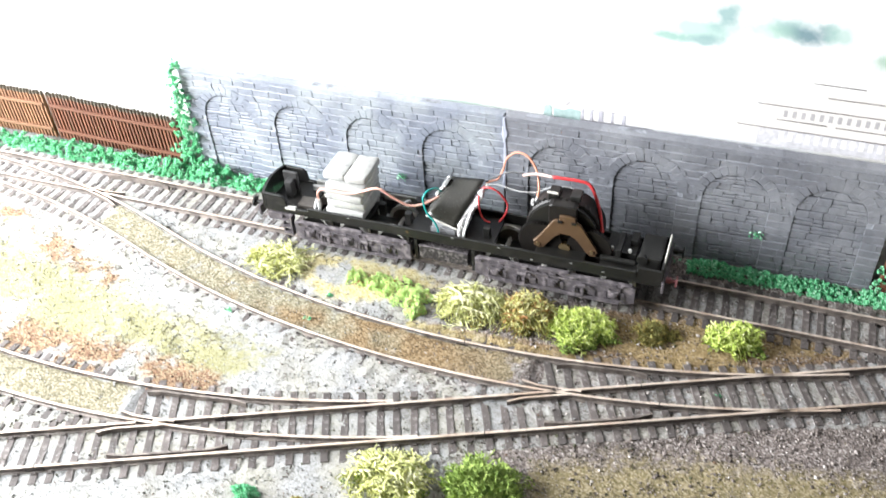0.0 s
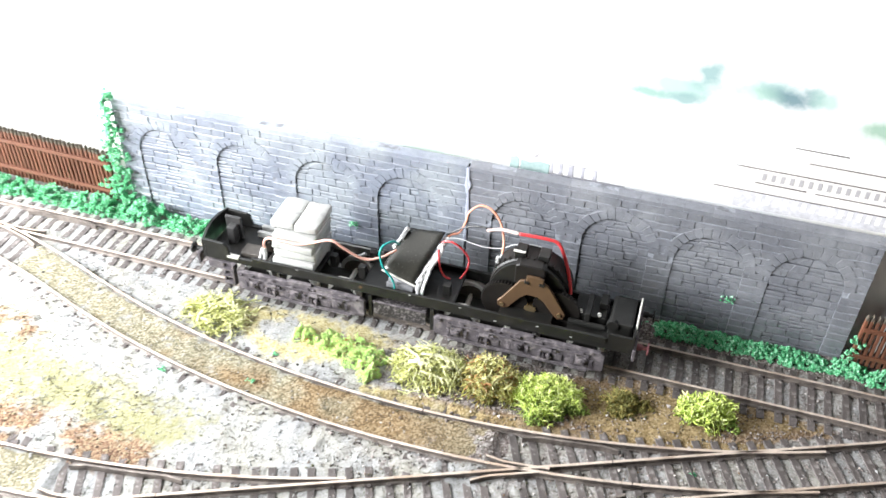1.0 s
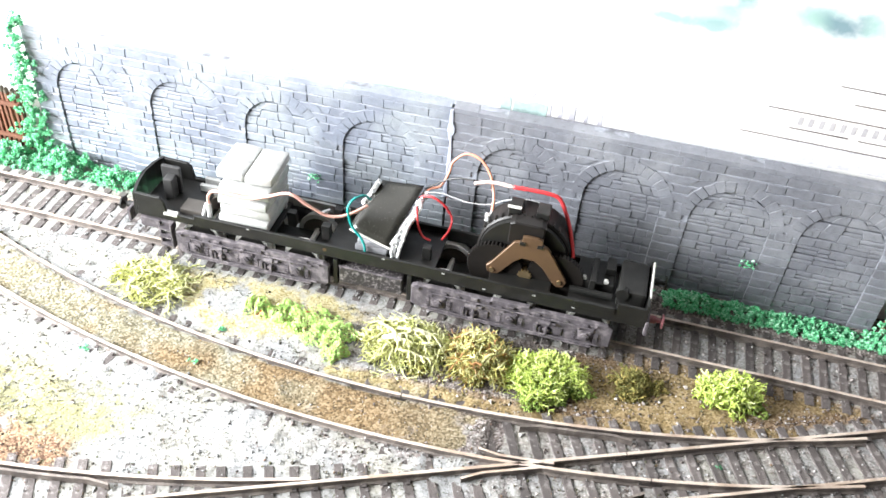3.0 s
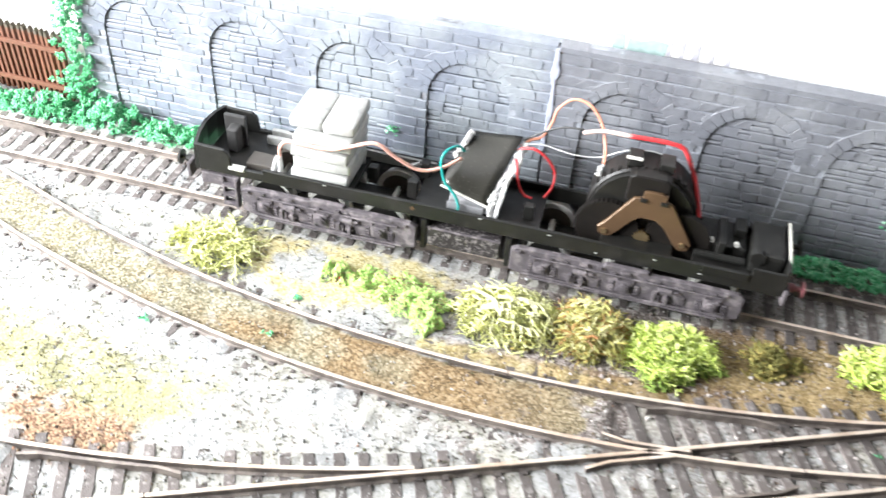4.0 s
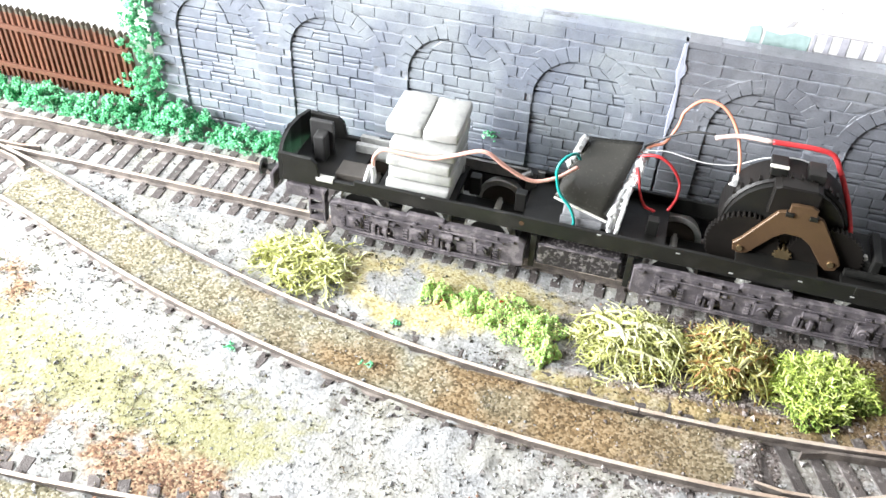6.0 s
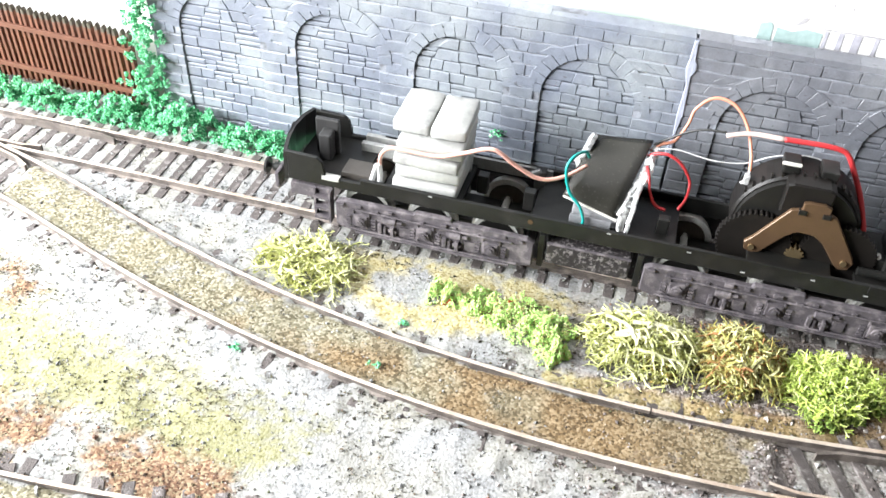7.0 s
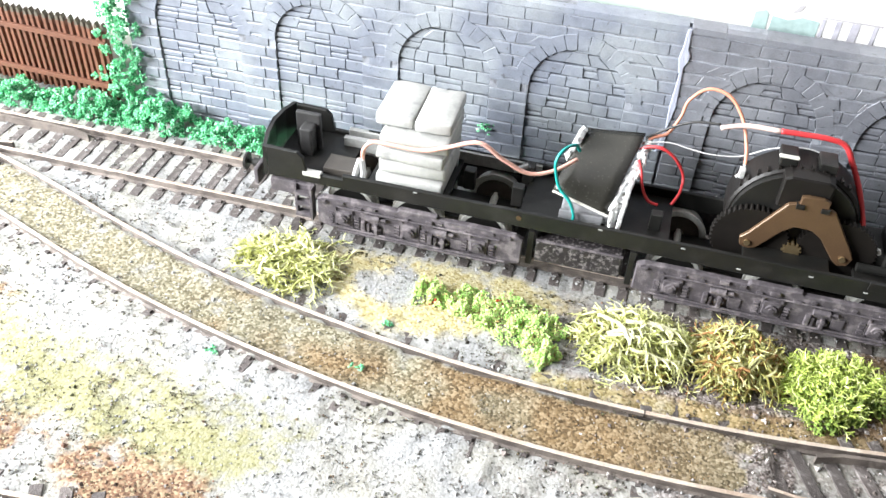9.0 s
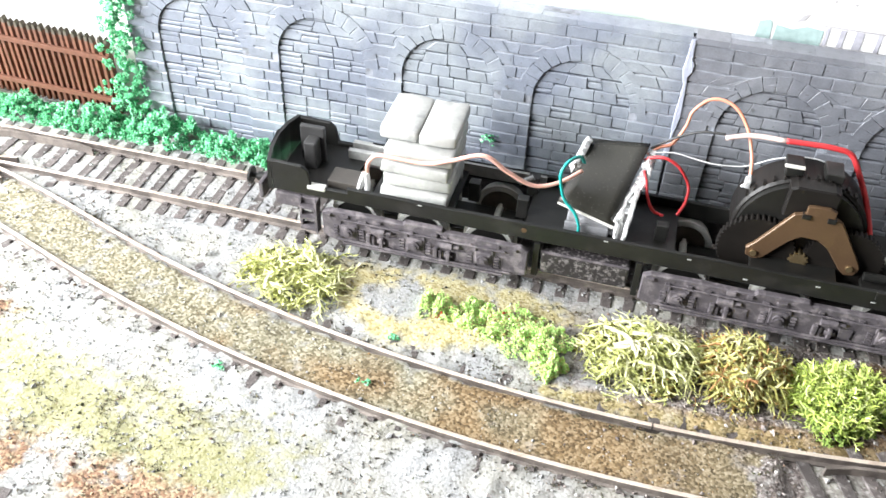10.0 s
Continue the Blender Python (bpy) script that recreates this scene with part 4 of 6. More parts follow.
def build_backdrop():
    sheet = thing("backdrop", "pale printed sky backdrop with faded trees and old buildings", "backdrop", kind="structure")
    part("sky_sheet", boxed(-0.398, 0.70, BACK_Y, BACK_Y + 0.002, -0.003, 0.45), M_SKY, sheet)
    # far terrace
    flat_shape("printed_terrace", [(0.088, 0.0615), (0.30, 0.0615), (0.30, 0.086), (0.118, 0.083), (0.100, 0.0765), (0.088, 0.068)], M_PRINT_BRICK, sheet, 1)
    for x0, x1, z, s in ((0.116, 0.134, 0.0868, -0.02), (0.122, 0.19, 0.0815, -0.01), (0.098, 0.19, 0.0760, -0.012), (0.106, 0.124, 0.0700, -0.02), (0.127, 0.19, 0.0695, -0.012), (0.092, 0.19, 0.0660, -0.015)):
        flat_shape("printed_line", [(x0, z), (x1, z + s * (x1 - x0)), (x1, z + s * (x1 - x0) + 0.00055), (x0, z + 0.0004)], M_PRINT_LINE, sheet, 3)
    flat_shape("printed_storey", [(0.100, 0.0585), (0.30, 0.0585), (0.30, 0.0655), (0.100, 0.0657)], M_PRINT_MIST, sheet, 2)
    for k in range(26):
        x = 0.108 + 0.0032 * k
        flat_shape("printed_window", [(x, 0.0715), (x + 0.0014, 0.0715), (x + 0.0014, 0.0745), (x, 0.0745)], M_PRINT_GREY, sheet, 2)
        flat_shape("printed_window", [(x, 0.0612), (x + 0.0017, 0.0612), (x + 0.0017, 0.0648), (x, 0.0648)], M_SKY, sheet, 2.6)
    # tinted hoarding and shop front showing over the wall
    flat_shape("printed_hoarding", [(0.0145, 0.0530), (0.0183, 0.0530), (0.0181, 0.0618), (0.0172, 0.0628), (0.0148, 0.0620)], M_PRINT_TEAL, sheet, 2)
    flat_shape("printed_hoarding", [(0.0188, 0.0530), (0.0302, 0.0530), (0.0304, 0.0617), (0.0262, 0.0622), (0.0230, 0.0610), (0.0190, 0.0616)], M_PRINT_TEAL, sheet, 2)
    flat_shape("printed_chimney", [(0.0232, 0.0628), (0.0252, 0.0636), (0.0262, 0.0655), (0.0248, 0.0652)], M_PRINT_GREY, sheet, 2)
    for x0, x1, z in ((0.0200, 0.0232, 0.0548), (0.0256, 0.0292, 0.0556), (0.0163, 0.0180, 0.0552)):
        flat_shape("printed_bar", [(x0, z), (x1, z - 0.0002), (x1, z + 0.0012), (x0, z + 0.0010)], M_WHITE, sheet, 3)
    flat_shape("printed_fascia", [(0.0306, 0.0520), (0.060, 0.0520), (0.060, 0.0576), (0.0306, 0.0576)], M_PRINT_LILAC, sheet, 2)
    for k in range(7):
        x = 0.0318 + 0.0037 * k
        flat_shape("printed_bar", [(x, 0.0542), (x + 0.0021, 0.0541), (x + 0.0021, 0.0566), (x, 0.0567)], M_WHITE, sheet, 3)
    for x, w in ((0.0308, 0.0009), (0.0342, 0.0013), (0.0378, 0.0020), (0.0430, 0.0010), (0.0475, 0.0014)):
        flat_shape("printed_pillar", [(x, 0.0576), (x + w, 0.0576), (x + w, 0.0626), (x, 0.0626)], M_PRINT_LILAC, sheet, 2)
    flat_shape("printed_line", [(0.0300, 0.0628), (0.0450, 0.0626), (0.0450, 0.0632), (0.0300, 0.0632)], M_PRINT_GREY, sheet, 3)
    flat_shape("printed_line", [(0.0306, 0.0576), (0.060, 0.0576), (0.060, 0.0579), (0.0306, 0.0579)], M_PRINT_GREY, sheet, 3)
    for x, z in ((0.0305, 0.0692), (0.0352, 0.0690)):
        flat_shape("printed_speck", [(x, z), (x + 0.0007, z), (x + 0.0007, z + 0.0006), (x, z + 0.0006)], M_PRINT_GREY, sheet, 2)


build_backdrop()


# ---- bare locomotive chassis ----
SIDE = 0.0125   # half width over the side members


def wheel(parent, x, y, r=0.0066):
    s = 1 if y > 0 else -1
    bm = bmesh.new()
    cyl(bm, x, RAIL_TOP + r, r, y - 0.0013, y + 0.0013, 32)
    cyl(bm, x, RAIL_TOP + r, r + 0.0007, y - s * 0.0013, y - s * 0.0019, 32)
    w = part("wheel", bm, M_STEEL, parent)
    bm = bmesh.new()
    cyl(bm, x, RAIL_TOP + r, r - 0.0011, y + s * 0.0011, y + s * 0.0015, 32)
    part("wheel_centre", bm, M_BLACK, w)
    bm = bmesh.new()
    cyl(bm, x, RAIL_TOP + r, r - 0.0010, y - s * 0.0017, y - s * 0.0021, 32)
    cyl(bm, x, RAIL_TOP + r, 0.0016, y - s * 0.0017, y - s * 0.0030, 16)
    part("wheel_centre", bm, M_WHEELMID, w)
    return w


def bogie(loco, x0, x1, axles, name):
    b = part(name, boxed(x0 + 0.004, x1 - 0.004, -0.0060, 0.0060, 0.0060, 0.0100, bev=0.0005), M_BLACK, loco)
    L = x1 - x0
    for s in (-1, 1):
        y0, y1 = (-0.0146, -0.0128) if s < 0 else (0.0128, 0.0146)
        bm = bmesh.new()
        out = [(x0, 0.0058), (x0 + 0.004, 0.0045), (x0 + 0.010, 0.0052), (x0 + L * 0.3, 0.0058), (x0 + L * 0.5, 0.0050), (x0 + L * 0.7, 0.0058), (x1 - 0.010, 0.0052), (x1 - 0.004, 0.0045), (x1, 0.0058),
               (x1, 0.0138), (x1 - 0.002, 0.0148), (x1 - 0.014, 0.0150), (x0 + L * 0.60, 0.0148), (x0 + L * 0.59, 0.0156), (x0 + L * 0.41, 0.0156), (x0 + L * 0.40, 0.0148), (x0 + 0.014, 0.0150), (x0 + 0.002, 0.0148), (x0, 0.0138)]
        plate(bm, out, y0, y1, 0.0003)
        frame_side = part("side_frame", bm, M_BOGIE, b)
    yb = -0.0146
    for a in axles:   # axle boxes with a round boss in a square frame
        bm = bmesh.new()
        box(bm, a - 0.0021, a + 0.0021, yb - 0.0007, yb + 0.0002, 0.0070, 0.0112, bev=0.0003)
        box(bm, a - 0.0026, a - 0.0020, yb - 0.0004, yb + 0.0002, 0.0062, 0.0122, bev=0.0001)
        box(bm, a + 0.0020, a + 0.0026, yb - 0.0004, yb + 0.0002, 0.0062, 0.0122, bev=0.0001)
        ax = part("axle_box", bm, M_BOGIE, b)
        bm = bmesh.new()
        cyl(bm, a, 0.0091, 0.0014, yb - 0.0013, yb - 0.0005, 16)
        cyl(bm, a, 0.0091, 0.0007, yb - 0.0016, yb - 0.0012, 10)
        part("boss", bm, M_BOGIE, ax)
        for side in (-1, 1):
            bm = bmesh.new()
            for k in range(4):
                box(bm, a + side * 0.0036 - 0.0007, a + side * 0.0036 + 0.0007, yb - 0.0006, yb + 0.0002, 0.0068 + k * 0.0010, 0.0073 + k * 0.0010, bev=0.0001)
            part("spring", bm, M_BOGIE, b)
    rng = random.Random(len(name))
    for i in range(len(axles) - 1):
        m = (axles[i] + axles[i + 1]) / 2
        bm = bmesh.new()   # brake cylinder lying along the frame
        c = Matrix.Translation((m - 0.0010, yb - 0.0006, 0.0112)) @ Matrix.Rotation(math.pi / 2, 4, "Y")
        bmesh.ops.create_cone(bm, cap_ends=True, segments=14, radius1=0.0009, radius2=0.0009, depth=0.0038, matrix=c)
        c = Matrix.Translation((m + 0.0016, yb - 0.0006, 0.0112)) @ Matrix.Rotation(math.pi / 2, 4, "Y")
        bmesh.ops.create_cone(bm, cap_ends=True, segments=12, radius1=0.0005, radius2=0.0005, depth=0.0022, matrix=c)
        part("brake_cylinder", bm, M_BOGIE, b)
        part("cover_panel", boxed(m + 0.0020, m + 0.0050, yb - 0.0004, yb + 0.0002, 0.0068, 0.0098, bev=0.0001), M_BOGIE, b)
        bm = boxed(m - 0.0042, m - 0.0030, yb - 0.0010, yb + 0.0002, 0.0064, 0.0096, bev=0.0002)
        box(bm, m - 0.0027, m - 0.0019, yb - 0.0007, yb + 0.0002, 0.0060, 0.0090, bev=0.0002)
        part("brake_hanger", bm, M_BOGIE, b)
        bm = boxed(m - 0.0012, m + 0.0012, yb - 0.0009, yb + 0.0002, 0.0074, 0.0084, bev=0.0002)
        box(bm, m - 0.0005, m + 0.0005, yb - 0.0012, yb + 0.0002, 0.0060, 0.0092, bev=0.0002)
        part("equaliser_block", bm, M_BOGIE, b)
    for k in range(int(L / 0.0046)):   # small brackets and pipe clips along the upper edge
        u = x0 + 0.0025 + k * 0.0046 + rng.uniform(-0.0012, 0.0012)
        wd, z = rng.uniform(0.0005, 0.0013), rng.uniform(0.0121, 0.0138)
        part("bracket", boxed(u - wd, u + wd, yb - rng.uniform(0.0003, 0.0009), yb, z, z + rng.uniform(0.0006, 0.0012), bev=0.00015), M_BOGIE, b)
    part("lower_step", boxed(x0 + 0.006, x1 - 0.006, yb - 0.0013, yb + 0.0004, 0.0049, 0.0056, bev=0.0002), M_BOGIE, b)
    bm = bmesh.new()
    tube(bm, [Vector((x0 + 0.004, yb - 0.0008, 0.0062)), Vector((x0 + L * 0.5, yb - 0.0009, 0.0059)), Vector((x1 - 0.004, yb - 0.0008, 0.0062))], 0.00030, 6)
    tube(bm, [Vector((x0 + 0.006, yb - 0.0005, 0.0127)), Vector((x1 - 0.006, yb - 0.0005, 0.0127))], 0.00030, 6)
    part("brake_rod", bm, M_BOGIE, b)
    for a in axles:
        for y in (-0.0083, 0.0083):
            wheel(b, a, y)
        bm = bmesh.new()
        cyl(bm, a, RAIL_TOP + 0.0073, 0.001, -0.0085, 0.0085, 10)
        part("axle", bm, M_STEEL, b)
    return b


def build_loco():
    loco = thing("locomotive_chassis", "bare black model locomotive chassis standing on the rear track", "locomotive", at=(0, 0, 0))
    # side members, floor with openings, ends
    for s in (-1, 1):
        bm = bmesh.new()
        y = sorted((s * SIDE, s * (SIDE - 0.0012))) if s < 0 else [0.0088, 0.0100]
        out = [(-0.1005, 0.0168), (0.0752, 0.0155), (0.0752, 0.0235), (0.066, 0.0235), (0.066, 0.0212), (-0.0795, 0.0212), (-0.0795, 0.0198), (-0.0895, 0.0198), (-0.0903, 0.0244), (-0.0918, 0.0257), (-0.1005, 0.0260)]
        plate(bm, out, *y, bev=0.0002)
        part("side_member", bm, M_BLACK, loco)
    for x0, x1 in ((-0.1005, -0.0800), (-0.0735, -0.0515), (-0.0325, 0.0055), (0.0500, 0.0750)):
        part("floor_plate", boxed(x0, x1, -SIDE + 0.001, SIDE - 0.001, 0.0172, 0.0186), M_BLACK, loco)
    for y0, y1 in ((-SIDE + 0.001, -SIDE + 0.003), (SIDE - 0.003, SIDE - 0.001)):
        part("floor_flange", boxed(-0.1, 0.075, y0, y1, 0.0165, 0.0180), M_BLACK, loco)
    bm = bmesh.new()
    pts = [(-0.1018, -SIDE), (-0.1034, -0.0065), (-0.1040, -0.001), (-0.1036, 0.005), (-0.1022, 0.0100)]
    lo = [bm.verts.new((x, y, 0.0165)) for x, y in pts] + [bm.verts.new((x + 0.0011, y, 0.0165)) for x, y in reversed(pts)]
    hi = [bm.verts.new((v.co.x + 0.0004, v.co.y, 0.0258 + 0.0008 * (1 - abs(v.co.y) / SIDE))) for v in lo]
    k = len(lo)
    for i in range(k):
        bm.faces.new((lo[i], lo[(i + 1) % k], hi[(i + 1) % k], hi[i]))
    bm.faces.new(hi)
    bm.faces.new(list(reversed(lo)))
    bmesh.ops.recalc_face_normals(bm, faces=bm.faces)
    part("end_plate", bm, M_BLACK, loco)
    bm = boxed(-0.0972, -0.0902, 0.0005, 0.0020, 0.0175, 0.0294, bev=0.0004)
    box(bm, -0.0948, -0.0914, -0.0035, 0.0006, 0.0175, 0.0268, bev=0.0005)
    part("upright_bracket", bm, M_BRACKET_LIT, loco, "upright bracket coloured grey for the light it reflects")
    bm = boxed(-0.0860, -0.0770, -0.0095, -0.0030, 0.0180, 0.0206, bev=0.0004)
    part("clip_block", bm, M_FLOORPLATE, loco, "worn brownish cover plate")
    bm = boxed(-0.0905, -0.0855, -SIDE - 0.0003, -SIDE + 0.0016, 0.0190, 0.0202, bev=0.0002)
    part("worn_edge", bm, M_STEEL, loco, "pale worn metal edge")
    for y in (0.0050, 0.0090):
        bm = bmesh.new()
        box(bm, -0.085, -0.0525 if y < 0.006 else -0.030, y - 0.0008, y + 0.0008, 0.0175, 0.0212, bev=0.0002)
        part("inner_rail", bm, M_BAR, loco, "dull grey metal bar")
    # right end
    bm = boxed(0.0750, 0.0760, -SIDE, 0.0100, 0.0160, 0.0252, bev=0.0003)
    part("end_plate", bm, M_BLACK, loco)
    bm = bmesh.new()
    tube(bm, [Vector((0.0757, y, z)) for y, z in ((-0.0105, 0.0246), (-0.002, 0.0256), (0.0085, 0.0258))], 0.00038, 6)
    part("end_strip", bm, M_WHITE, loco, "thin whitish strip on the end")
    bm = boxed(0.0652, 0.0744, -0.0085, 0.0075, 0.0186, 0.0258, bev=0.0012)
    cyl(bm, 0.0668, 0.0245, 0.0022, -0.0090, -0.0070, 18)
    part("end_block", bm, M_BLACK, loco)
    # Added dark plate that hides the bright wheel below the gears.
    part("added_wheel_cover", boxed(0.0235, 0.0440, -0.0113, -0.0040, 0.0180, 0.0194, bev=0.0003), M_BLACK, loco)
    bm = boxed(0.0515, 0.0640, -0.0040, 0.0080, 0.0180, 0.0228, bev=0.0006)
    box(bm, 0.0560, 0.0580, -0.0060, 0.0060, 0.0180, 0.0252, bev=0.0003)
    box(bm, 0.0605, 0.0635, 0.0010, 0.0070, 0.0220, 0.0256, bev=0.0003)
    part("bearing_block", bm, M_BLACK, loco)
    bm = bmesh.new()
    tube(bm, [Vector((0.0500, -0.0065, 0.0205)), Vector((0.0640, -0.0065, 0.0205))], 0.0011, 12)
    part("drive_shaft", bm, M_BLACK, loco)
    for x in (0.0540, 0.0612):
        bm = bmesh.new()
        cyl(bm, x, 0.0238, 0.0008, -0.0030, -0.0040, 12)
        part("screw_head", bm, M_STEEL, loco)
    bm = boxed(0.0525, 0.0655, -SIDE - 0.0004, -SIDE + 0.0002, 0.0190, 0.0214, bev=0.0001)
    part("side_label_panel", bm, M_BLACK, loco)
    # buffers
    for x, d in ((-0.1030, -1), (0.0758, 1)):
        for y in (-0.0088, 0.0098):
            bm = bmesh.new()
            for r, u0, u1 in ((0.0013, 0, 0.0032), (0.0008, 0.003, 0.0050), (0.0024, 0.0050, 0.0056)):
                c = Matrix.Translation((x + d * (u0 + u1) / 2, y, 0.0170)) @ Matrix.Rotation(math.pi / 2, 4, "Y")
                bmesh.ops.create_cone(bm, cap_ends=True, segments=18, radius1=r, radius2=r, depth=u1 - u0, matrix=c)
            b = part("buffer", bm, M_BUFFER if y < 0 < d else M_BLACK, loco, "dusty pinkish buffer" if y < 0 < d else "")
        bm = boxed(min(x, x + d * 0.0012), max(x, x + d * 0.0012), -0.0135, 0.0135, 0.0135, 0.0186, bev=0.0003)
        part("buffer_beam", bm, M_BOGIE, loco)
    # footsteps
    bm = bmesh.new()
    for z in (0.0062, 0.0098, 0.0134):
        box(bm, -0.0925, -0.0880, -0.0145, -0.0118, z, z + 0.0007)
    box(bm, -0.0882, -0.0876, -0.0145, -0.0118, 0.0055, 0.0160)
    box(bm, -0.0929, -0.0923, -0.0135, -0.0118, 0.0055, 0.0160)
    part("footstep", bm, M_BOGIE, loco)
    bm = boxed(-0.1000, -0.0880, -0.0128, -0.0100, 0.0120, 0.0160, bev=0.0004)
    part("valance", bm, M_BOGIE, loco)
    # fuel tank between the bogies
    bm = boxed(-0.0268, -0.0045, -0.0132, 0.0132, 0.0068, 0.0138, bev=0.0006)
    t = part("fuel_tank", bm, M_TANK, loco, "black tank with chipped paint")
    for x in (-0.0290, -0.0030):
        part("tank_bracket", boxed(x, x + 0.0016, -0.0130, -0.0100, 0.0050, 0.0160, bev=0.0002), M_BLACK, loco)
    part("tank_edge", boxed(-0.0268, -0.0045, -0.0136, -0.0130, 0.0137, 0.0142), M_BOGIE, t)
    bm = bmesh.new()
    cyl(bm, -0.0320, 0.0192, 0.0007, -SIDE - 0.0002, -SIDE + 0.0005, 12)
    part("rivet", bm, M_BRONZE, loco)
    bogie(loco, -0.0860, -0.0300, (-0.0785, -0.0600, -0.0415), "bogie_trailing")
    bogie(loco, -0.0010, 0.0665, (0.0085, 0.0330, 0.0580), "bogie_driving")
    for x, z in ((-0.0120, 0.0206), (0.0085, 0.0200), (0.0390, 0.0193), (0.0520, 0.0178), (0.0225, 0.0172), (-0.0600, 0.0205)):   # small pale spots on the side member
        part("pale_spot", boxed(x, x + 0.0011, -SIDE - 0.00025, -SIDE + 0.0002, z, z + 0.0003, bev=0.00008), M_BAR, loco)
    # upright posts in the frame
    for x, y in ((-0.0490, -0.0030), (-0.0355, -0.0060), (0.0000, -0.0060), (-0.0345, 0.0040)):
        part("post", boxed(x, x + 0.0030, y, y + 0.0025, 0.0175, 0.0235, bev=0.0003), M_BLACK, loco)
    # ringfield motor
    cx, cz = 0.0325, 0.0275
    bm = bmesh.new()
    cyl(bm, cx, cz, 0.0158, -0.0050, 0.0046, 56)
    bmesh.ops.bevel(bm, geom=[e for e in bm.edges if abs(e.verts[0].co.y - e.verts[1].co.y) < 1e-6], offset=0.0006, segments=1, affect="EDGES")
    motor = part("motor", bm, M_DARKGREY, loco, "dark grey drum motor")
    bm = bmesh.new()
    cyl(bm, cx, cz, 0.0148, -0.0066, -0.0049, 56)
    part("motor_face", bm, M_BLACK, motor)
    bm = bmesh.new()
    plate(bm, [(0.0270, 0.0345), (0.0385, 0.0345), (0.0385, 0.0425), (0.0370, 0.0432), (0.0285, 0.0432), (0.0270, 0.0425)], -0.0088, -0.0040, 0.0004)
    part("brush_block", bm, M_DARKGREY, motor)
    for x in (0.0255, 0.0345):
        part("brush_cap", boxed(x, x + 0.0042, -0.0040, 0.0020, 0.0425, 0.0450, bev=0.0004), M_BLACK, motor)
    part("terminal_tag", boxed(0.0250, 0.0296, -0.0042, -0.0032, 0.0450, 0.0456, bev=0.0002), M_WHITE, motor, "small white terminal strip")
    for x, z, r, te in ((0.0238, 0.0230, 0.0094, 44), (0.0442, 0.0236, 0.0094, 46)):
        bm = bmesh.new()
        cyl(bm, x, z, r, -0.0086, -0.0066, teeth=te, depth=0.0005)
        g = part("gear", bm, M_GEAR, motor)
    bm = bmesh.new()
    cyl(bm, 0.0342, 0.0222, 0.0024, -0.0092, -0.0064, teeth=12, depth=0.0006)
    part("pinion", bm, M_BRASS, motor, "small brass pinion")
    bm = bmesh.new()
    out = [(0.0312, 0.0372), (0.0312, 0.0352), (0.0288, 0.0345), (0.0222, 0.0240), (0.0206, 0.0222), (0.0210, 0.0200), (0.0228, 0.0190), (0.0250, 0.0198), (0.0296, 0.0262), (0.0320, 0.0282), (0.0360, 0.0280),
           (0.0386, 0.0262), (0.0428, 0.0206), (0.0444, 0.0192), (0.0466, 0.0196), (0.0474, 0.0218), (0.0466, 0.0236), (0.0398, 0.0342), (0.0378, 0.0352), (0.0378, 0.0368), (0.0362, 0.0375), (0.0328, 0.0375)]
    plate(bm, [(x + 0.0007, z + 0.0020) for x, z in out], -0.0102, -0.0090, 0.0002)
    p = part("gear_plate", bm, M_BRONZE, motor, "brown metal plate bridging the gears")
    for x, z in ((0.0233, 0.0231), (0.0457, 0.0236)):
        bm = bmesh.new()
        cyl(bm, x, z, 0.0008, -0.0107, -0.0095, 14)
        part("rivet", bm, M_BRASS, p)
    for x in (0.0305, 0.0362):
        part("notch_lug", boxed(x + 0.0007, x + 0.0027, -0.0106, -0.0088, 0.0358, 0.0371, bev=0.0002), M_BLACK, p)
    bm = bmesh.new()
    for k in range(12):   # brass comb on the brush ring
        a = math.radians(150 - 9 * k)
        c = Vector((cx + 0.0160 * math.cos(a), -0.004, cz + 0.0160 * math.sin(a)))
        box(bm, c.x - 0.0003, c.x + 0.0003, -0.0045, -0.0028, c.z - 0.0004, c.z + 0.0004)
    part("ring_lugs", bm, M_GEAR, motor)
    part("solder_tag", boxed(0.0178, 0.0192, -0.0020, 0.0000, 0.0355, 0.0380, bev=0.0003), M_FOIL, motor)
    motor.location += Vector((0.0006, 0.0040, -0.0020))
    return loco


build_loco()


